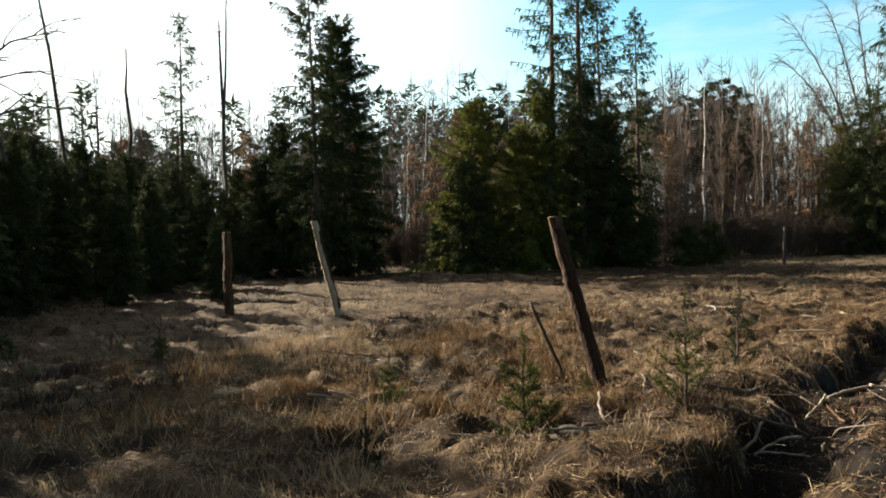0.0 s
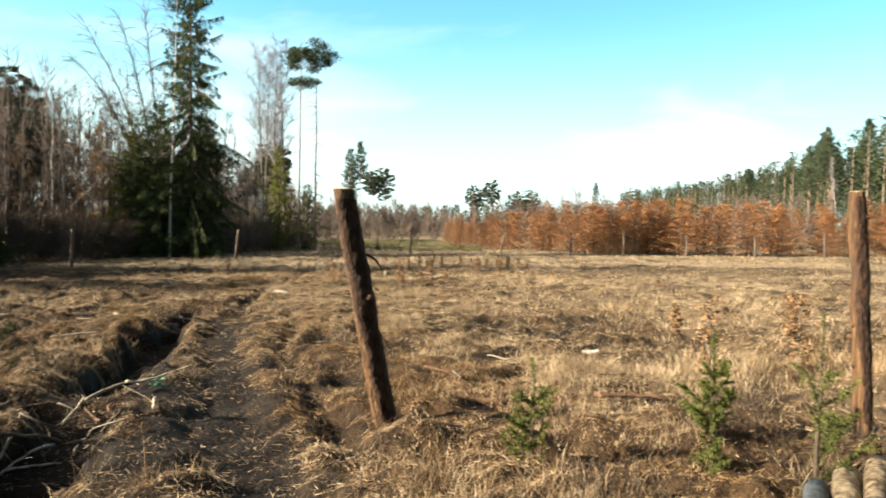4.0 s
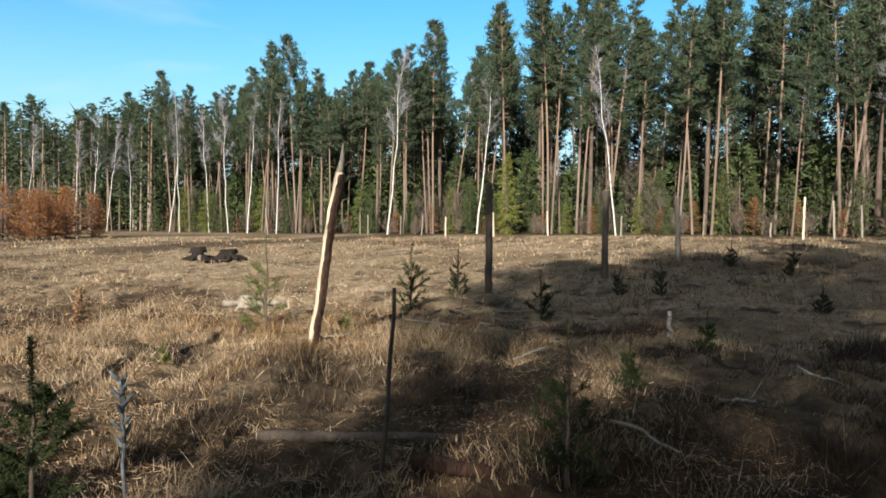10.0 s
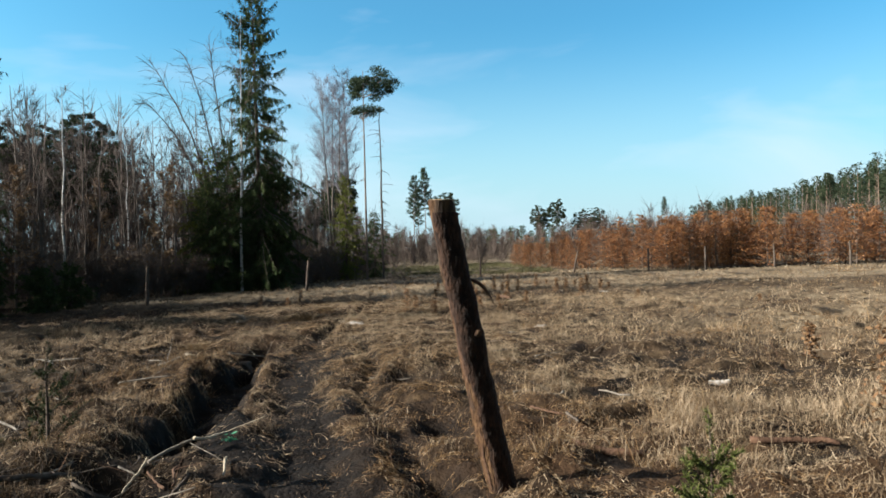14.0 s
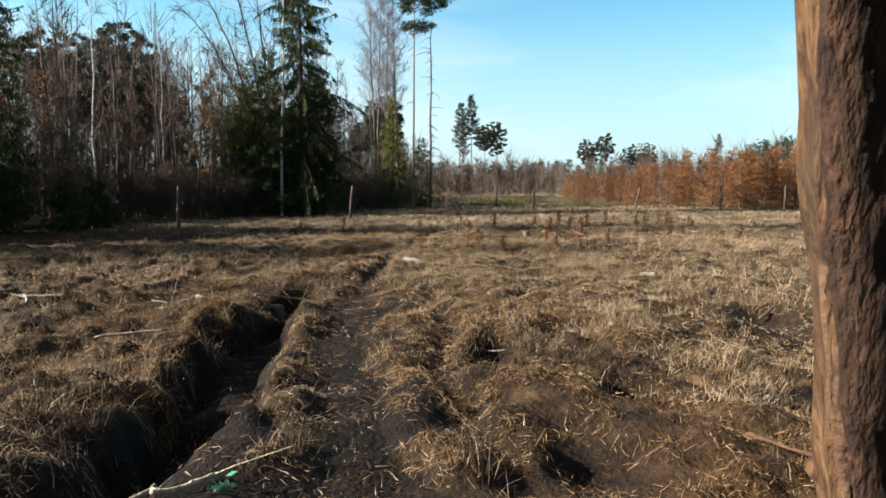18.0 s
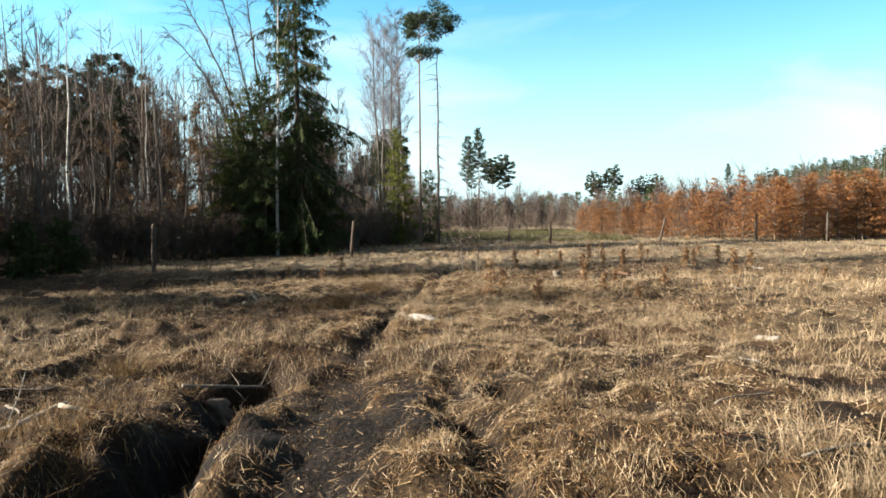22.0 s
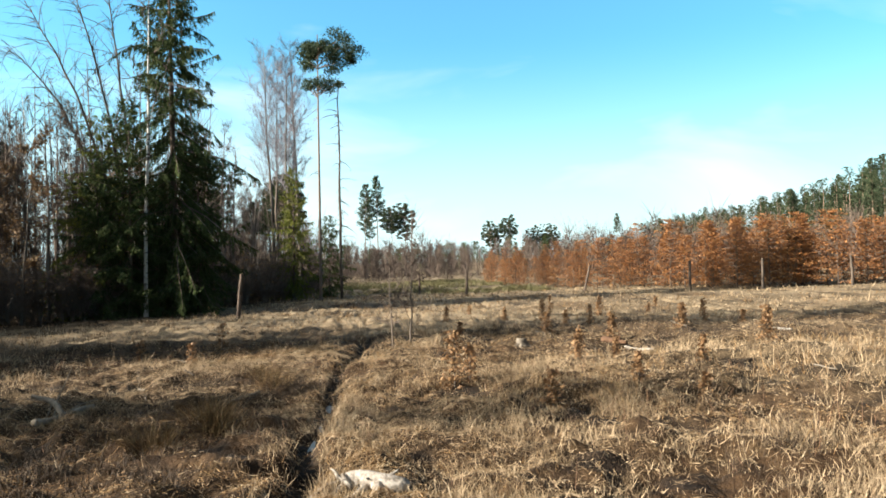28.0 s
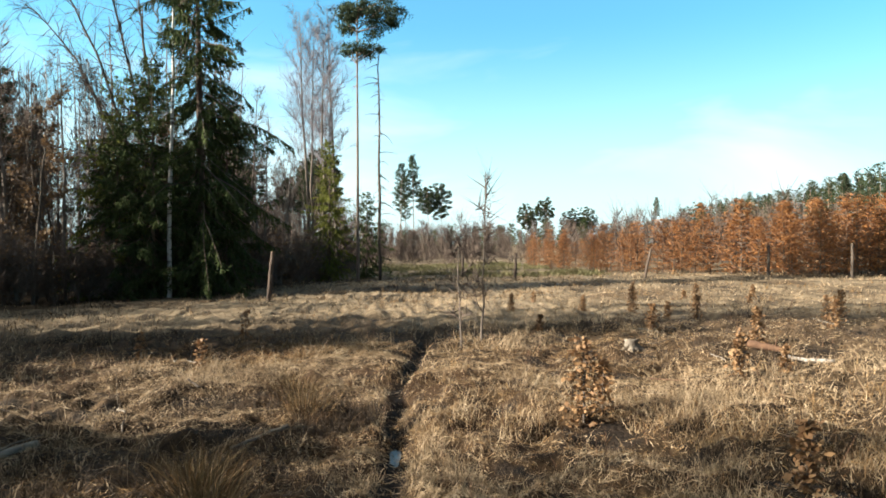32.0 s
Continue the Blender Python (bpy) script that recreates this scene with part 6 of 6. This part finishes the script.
stump(17.6, -20.2, 0.55, 0.24, SOIL, "uprooted stump with dark soil on its roots", 36, 12, 1.0, "root_plate")
for i in range(9):
    stick("branch", (16.4 + 0.22 * i, -20.4 + R.normal() * 0.2), (16.3 + 0.22 * i + R.normal() * 0.5, -20.3 + R.normal() * 0.4), R.uniform(0.025, 0.05), (DARKSHELL, GREYWOOD, SOIL)[i % 3], "broken root sticking out of an uprooted stump", "broken roots", 140 + i, 2, 0.1 + 0.05 * (i % 5))
stick("log", (17.4, -20.0), (18.4, -21.2), 0.1, GREYWOOD, "grey log beside an uprooted stump", seed=27, lift=0.12, category="log")
stump(7.35, -9.9, 0.2, 0.14, GREYWOOD, "low grey stump with a long root", 28, 4)
stick("branch", (7.7, -9.7), (6.8, -10.1), 0.05, GREYWOOD, "grey root lying in the grass", seed=29, lift=0.08)
stump(6.2, 9.3, 0.12, 0.15, DEADBARK, "dark rotten stump in the grass", 30, 5, 0.6)
stump(4.4, 3.35, 0.13, 0.13, DEADBARK, "dark uprooted clod with a broken root", 31, 7, 1.0, "root_clod")
stick("branch", (4.5, 3.3), (5.0, 2.8), 0.018, STRIP, "dark broken root beside a clod", seed=32, lift=0.06, twigs=4)
for i in range(16):
    x, y = 3.3 + R.normal() * 0.6, -9.0 + R.normal() * 0.35
    stick("branch", (x, y), (x + R.normal() * 0.35, y + R.normal() * 0.25), R.uniform(0.008, 0.018), (GREYWOOD, STRIP, DEADBARK)[i % 3], "dry branch in a heap of brushwood", "brushwood", 60 + i, 3, 0.04 + 0.014 * i)

# loose sticks and slash: centre, spread, count
for j, (cx, cy, sx, sy, n) in enumerate(((4.4, 3.5, 0.45, 0.3, 12), (6.3, 2.5, 0.7, 0.3, 12), (6.2, 3.7, 0.5, 0.35, 8), (8.4, 4.6, 0.8, 0.6, 9), (11.0, 5.2, 1.2, 0.8, 9), (4.2, 6.6, 1.4, 1.0, 8), (7.5, 9.0, 2.2, 1.6, 9), (11.5, 11.0, 2.5, 2.0, 9), (3.2, -6.6, 1.2, 0.8, 8), (1.2, -8.5, 1.4, 1.0, 7), (9.0, -1.0, 1.0, 0.8, 7), (12.5, -0.4, 1.2, 0.9, 6), (22.0, 5.0, 1.4, 0.8, 7), (24.5, -3.0, 2.0, 1.6, 8))):
    for i in range(n):
        x, y, az, ln = cx + R.normal() * sx, cy + R.normal() * sy, R.uniform(0, 6.28), R.uniform(0.2, 0.75)
        stick("branch", (x, y), (x + math.cos(az) * ln, y + math.sin(az) * ln), R.uniform(0.006, 0.015), (GREYWOOD, DEADBARK, STRIP, GREYWOOD, BLEACHED)[i % 5], "broken twig lying in the matted grass", "scattered twigs", 200 + 20 * j + i, i % 3, R.uniform(0.03, 0.08))


def upright_stick(x, y, tall, radius, wood, label, lean=(0, 0), seed=0, name="stake"):
    rng = np.random.default_rng(seed)
    root = tagged(new(name), label, "stick")
    root.location = (x, y, height(x, y))
    zs = np.linspace(-0.1, tall, 8)
    g = Geo()
    g.tube(np.stack([lean[0] * zs / tall + rng.normal(size=8) * 0.006, lean[1] * zs / tall + rng.normal(size=8) * 0.006, zs], 1), radius * np.linspace(1.1, 0.8, 8), 7, True, 0.1, rng)
    part("wood", g, wood, root)
    return root


upright_stick(1.88, -4.15, 1.1, 0.014, DEADBARK, "thin dark stake standing in the shade", (-0.05, -0.03), 1)
upright_stick(0.79, -9.2, 0.3, 0.03, BLEACHED, "short white stake in the shaded grass", (0, 0), 2)
upright_stick(6.0, 4.6, 0.85, 0.02, DEADBARK, "thin dark prop leaning beside a post", (-0.3, 0.22), 3)
blue = upright_stick(3.08, -3.42, 0.74, 0.011, TUBE, "young sapling stem with blue-grey top and stubs", (0.02, 0.02), 4, "sapling_stem")
for i in range(12):
    s = Geo()
    z = 0.34 + 0.034 * i
    s.tube(curve((0.02 * z / 0.74, 0.02 * z / 0.74, z), (math.cos(2.4 * i), math.sin(2.4 * i), 1.1), 0.1, 0, 3), [0.009, 0.013, 0.011, 0.004], 5)
    part("stub", s, TUBE, blue, "blue-grey twig stub")
pool = Geo()
a = np.linspace(0, 2 * math.pi, 28, endpoint=False)
r = 1 + 0.25 * np.sin(3 * a) + 0.15 * np.sin(5 * a + 1)
pool.add(np.concatenate([[(0, 0, 0)], np.stack([0.36 * r * np.cos(a), 0.042 * r * np.sin(a), 0 * a], 1)]), [(0, 1 + i, 1 + (i + 1) % 28) for i in range(28)])
for x, y in ((18.7, 2.52), (19.6, 2.54), (21.2, 2.57)):
    p = new("puddle", pool.mesh("puddle", WATER))
    p.location = (x, y, min(height(x - 0.2, y), height(x, y), height(x + 0.2, y)) + 0.022)
    tagged(p, "narrow puddle in the wheel rut", "water", kind="structure")


# ---- grass ----
def meadow():
    rng = np.random.default_rng(77)
    ax, ay, bx, by = 0.0, -0.5, 22.0, 2.6
    gathered = {}
    # blades by distance from the line walked: count, inner and outer reach, blade width, length
    for count, inner, outer, wide, tall, box in ((950000, 0.0, 3.6, 0.0046, 1.0, None), (620000, 3.6, 9.0, 0.0078, 1.1, None), (560000, 3.6, 9.5, 0.0056, 1.15, (-2.5, 8.5, -10, 10.5)), (1000000, 9.0, 48.0, 0.017, 1.1, None)):
        x, y = rng.uniform(ax - outer * 0.55, bx + outer * 0.8, count), rng.uniform(ay - outer, by + outer * 0.8, count)
        if box:
            x, y = rng.uniform(box[0], box[1], count), rng.uniform(box[2], box[3], count)
        u = np.clip(((x - ax) * (bx - ax) + (y - ay) * (by - ay)) / ((bx - ax) ** 2 + (by - ay) ** 2), 0, 1)
        far = np.hypot(x - ax - u * (bx - ax), y - ay - u * (by - ay))
        clump = bumps(x, y, 0.34, 51) + 0.8 * bumps(x, y, 0.14, 52) + 0.5 * bumps(x, y, 1.3, 53)
        keep = (far >= inner) & (far < outer) & (rng.uniform(size=count) < 0.36 + 0.55 * clump) & (rng.uniform(size=count) > soil_mask(x, y) * 1.25)
        keep &= (y < np.interp(x, EDGE_X, EDGE_Y) + 1) & (y > np.interp(x, FOREST_X, FOREST_Y) - 2)
        if inner > 8:
            keep &= rng.uniform(size=count) < np.clip((15 / far) ** 1.1, 0.2, 1)
        x, y, far, clump = x[keep], y[keep], far[keep], clump[keep]
        n = len(x)
        mood = bumps(x, y, 2.6, 61) + 0.7 * bumps(x, y, 0.9, 62) + 0.45 * rng.normal(size=n) + 0.5 * (y > 2.2) * (x < 9) - 0.5 * fade(x, 14, 17, 23, 24.5) * fade(y, -1.5, 0, 2.8, 3.4)
        # dark undergrowth thickened under the tree shadows, putting their shade into the colour
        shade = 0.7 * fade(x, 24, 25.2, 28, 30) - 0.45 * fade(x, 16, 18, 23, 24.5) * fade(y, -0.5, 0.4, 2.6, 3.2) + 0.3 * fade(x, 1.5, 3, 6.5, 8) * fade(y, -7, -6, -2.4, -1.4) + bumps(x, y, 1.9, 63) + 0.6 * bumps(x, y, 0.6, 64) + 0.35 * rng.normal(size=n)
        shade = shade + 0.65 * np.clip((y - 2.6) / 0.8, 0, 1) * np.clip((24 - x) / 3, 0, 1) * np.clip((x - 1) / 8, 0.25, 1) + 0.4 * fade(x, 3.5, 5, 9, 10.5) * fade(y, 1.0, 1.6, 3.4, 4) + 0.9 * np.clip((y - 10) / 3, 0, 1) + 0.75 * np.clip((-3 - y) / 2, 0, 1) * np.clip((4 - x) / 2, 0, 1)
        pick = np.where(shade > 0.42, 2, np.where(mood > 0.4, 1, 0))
        comb = 2.2 * math.pi * bumps(x, y, 3.0, 71) + rng.normal(size=n) * 1.2
        heavy = rng.uniform(0.0, 1.0, n) * np.clip(0.3 + 0.6 * bumps(x, y, 1.4, 67), 0.05, 1.1)
        lean = np.stack([np.cos(comb) * heavy + rng.normal(size=n) * 0.5, np.sin(comb) * heavy + rng.normal(size=n) * 0.5], 1)
        ln = tall * (0.035 + 0.13 * rng.uniform(0, 1, n) ** 1.8) * (1 + 0.7 * bumps(x, y, 0.6, 66)) * np.where(rng.uniform(size=n) < 0.04, 1.8, 1.0) * np.clip(1 + 0.3 * clump, 0.5, 1.5)
        w = wide * (1 if inner < 8 else far / 20) * rng.uniform(0.5, 1.5, n)
        base = np.stack([x, y, land(x, y) - 0.01], 1)
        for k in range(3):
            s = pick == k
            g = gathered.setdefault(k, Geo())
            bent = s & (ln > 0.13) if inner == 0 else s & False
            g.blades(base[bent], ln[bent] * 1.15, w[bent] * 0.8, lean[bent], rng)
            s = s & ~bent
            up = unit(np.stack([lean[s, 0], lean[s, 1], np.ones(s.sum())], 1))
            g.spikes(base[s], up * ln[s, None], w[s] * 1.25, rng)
    for k, (mat, name, label) in enumerate(((STRAW, "dry_grass", "pale tufted straw-coloured winter grass"), (RUST, "rusty_grass", "rusty brown withered grass tufts"), (HEATH_SHADE, "withered_undergrowth", "dark brown withered undergrowth, thickened to darken shaded ground"))):
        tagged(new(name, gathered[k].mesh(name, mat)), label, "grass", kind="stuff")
    # the thatch of fallen straw between the tufts
    n = 1250000
    u = rng.uniform(-0.05, 1.25, n)
    off = rng.normal(size=n) * 1.0
    off = np.sign(off) * np.abs(off) ** 1.5 * 3.4
    x, y = u * 22 + 0.14 * -off, -0.5 + 3.1 * u + off
    spread = rng.uniform(size=n) < 0.18
    x[spread], y[spread] = rng.uniform(-10, 40, spread.sum()), rng.uniform(-22, 20, spread.sum())
    keep = rng.uniform(size=n) > soil_mask(x, y) * 0.9 - 0.06
    keep &= rng.uniform(size=n) > 0.75 * np.clip((y - 8) / 4, 0, 1)
    keep &= rng.uniform(size=n) < 0.55 + 0.4 * bumps(x, y, 0.42, 4) + 0.6 * bumps(x, y, 0.16, 52) + 0.45 * bumps(x, y, 1.5, 53)
    x, y = x[keep], y[keep]
    n = len(x)
    far = np.hypot(x - np.clip(x, 0, 22), y - (-0.5 + 0.14 * np.clip(x, 0, 22)))
    az = 1.6 * math.pi * bumps(x, y, 0.9, 54) + rng.normal(size=n) * 2.2
    ln = 0.018 + 0.085 * rng.uniform(0, 1, n) ** 2 * (1 + 0.012 * far)
    z = land(x, y)
    ex, ey = x + np.cos(az) * ln, y + np.sin(az) * ln
    way = np.stack([ex - x, ey - y, land(ex, ey) - z + rng.normal(size=n) * 0.016 + 0.006], 1)
    base = np.stack([x, y, z + rng.uniform(0.002, 0.03, n)], 1)
    mood = bumps(x, y, 2.2, 55) + 0.6 * rng.normal(size=n) - 0.45 * np.clip((x - 10) / 4, 0, 1) * np.clip((4 - y) / 0.8, 0, 1)
    for mat, name, label, s in ((STRAW, "straw_thatch", "flattened pale straw lying over the ground", mood < 0.15), (RUST, "brown_thatch", "flattened brown grass lying over the ground", mood >= 0.15)):
        g = Geo()
        g.spikes(base[s], way[s], (0.0048 * (1 + 0.08 * far) * rng.uniform(0.4, 1.4, n))[s], rng)
        tagged(new(name, g.mesh(name, mat)), label, "grass", kind="stuff")


meadow()


def overhang():
    """Long withered grass hanging over the far bank of the ditch."""
    rng = np.random.default_rng(55)
    m, count = 70, 12
    x = rng.uniform(3.4, 14.2, m)
    y = np.interp(x, *DITCH) + rng.uniform(0.42, 0.8, m) - 0.26 * bumps(x, np.interp(x, *DITCH), 0.5, 31)
    idx = np.repeat(np.arange(m), count)
    b = len(idx)
    px, py = x[idx] + rng.normal(size=b) * 0.06, y[idx] + rng.normal(size=b) * 0.06
    lean = np.stack([rng.normal(size=b) * 0.5, -0.5 + rng.normal(size=b) * 0.6], 1)
    g = Geo()
    g.blades(np.stack([px, py, land(px, py) - 0.01], 1), rng.uniform(0.07, 0.2, b), np.full(b, 0.004), lean, rng, 1.0)
    tagged(new("hanging_grass", g.mesh("hanging_grass", RUST)), "withered grass hanging over the ditch bank", "grass", kind="stuff")


overhang()


def rushes(x, y, tall, count, label, seed):
    rng = np.random.default_rng(seed)
    root = tagged(new("rush_tuft"), label, "grass", "rush tufts")
    root.location = (x, y, height(x, y))
    for name, mat, share, spread, high in (("sedge_growth", SEDGE, 0.65, 0.1, 1.0), ("withered_growth", RUST, 0.5, 0.14, 0.75)):
        n = int(count * share)
        p = rng.normal(size=(n, 2)) * spread
        lean = p * 4.5 + rng.normal(size=(n, 2)) * 0.3
        z = land(x + p[:, 0], y + p[:, 1]) - height(x, y)
        g = Geo()
        g.blades(np.stack([p[:, 0], p[:, 1], z], 1), tall * high * rng.uniform(0.5, 1.2, n), np.full(n, 0.005), lean, rng, 0.6)
        tagged(part(name, g, mat, root), kind="stuff")


for i, (x, y, t) in enumerate(((19.5, 3.5, 0.4), (20.2, 3.75, 0.36), (19.0, 3.9, 0.32), (22.3, 3.4, 0.3), (23.4, 3.7, 0.3), (14.3, 4.6, 0.3))):
    rushes(x, y, t, 320, "round tuft of olive-brown rushes", 90 + i)


def green_patch():
    rng = np.random.default_rng(99)
    n = 9000
    x, y = rng.uniform(56, 105, n), rng.uniform(-9, 8, n)
    some = bumps(x, y, 5, 96) + 0.7 * bumps(x, y, 1.6, 97) + 0.3 * rng.normal(size=n) > 0.3
    x, y = x[some], y[some]
    n = len(x)
    g = Geo()
    idx = np.repeat(np.arange(n), 5)
    px, py = x[idx] + rng.normal(size=len(idx)) * 0.15, y[idx] + rng.normal(size=len(idx)) * 0.15
    g.blades(np.stack([px, py, land(px, py) - 0.02], 1), rng.uniform(0.15, 0.45, len(idx)), np.full(len(idx), 0.045), rng.normal(size=(len(idx), 2)) * 0.4, rng)
    tagged(new("young_growth", g.mesh("young_growth", GREENS)), "yellow-green young growth beyond the fence", "grass", kind="stuff")


green_patch()


def stems():
    """Short dead stems standing in the grass."""
    rng = np.random.default_rng(123)
    n = 9000
    x, y = rng.uniform(-3, 36, n), rng.uniform(-14, 14, n)
    keep = (bumps(x, y, 1.6, 81) + 0.5 * bumps(x, y, 0.5, 82) > 0.15) & (soil_mask(x, y) < 0.6)
    x, y = x[keep], y[keep]
    n = len(x)
    g = Geo()
    way = np.stack([rng.normal(size=n) * 0.3, rng.normal(size=n) * 0.3, np.ones(n)], 1) * rng.uniform(0.1, 0.42, (n, 1))
    base = np.stack([x, y, land(x, y) - 0.02], 1)
    g.spikes(base, way, 0.007, rng)
    g.spikes(base + way * rng.uniform(0.4, 0.8, (n, 1)), unit(way + rng.normal(size=(n, 3)) * 0.2) * rng.uniform(0.05, 0.14, (n, 1)), 0.006, rng)
    tagged(new("dead_stems", g.mesh("dead_stems", STRIP)), "thin dark dead stems standing in the grass", "grass", kind="stuff")


stems()
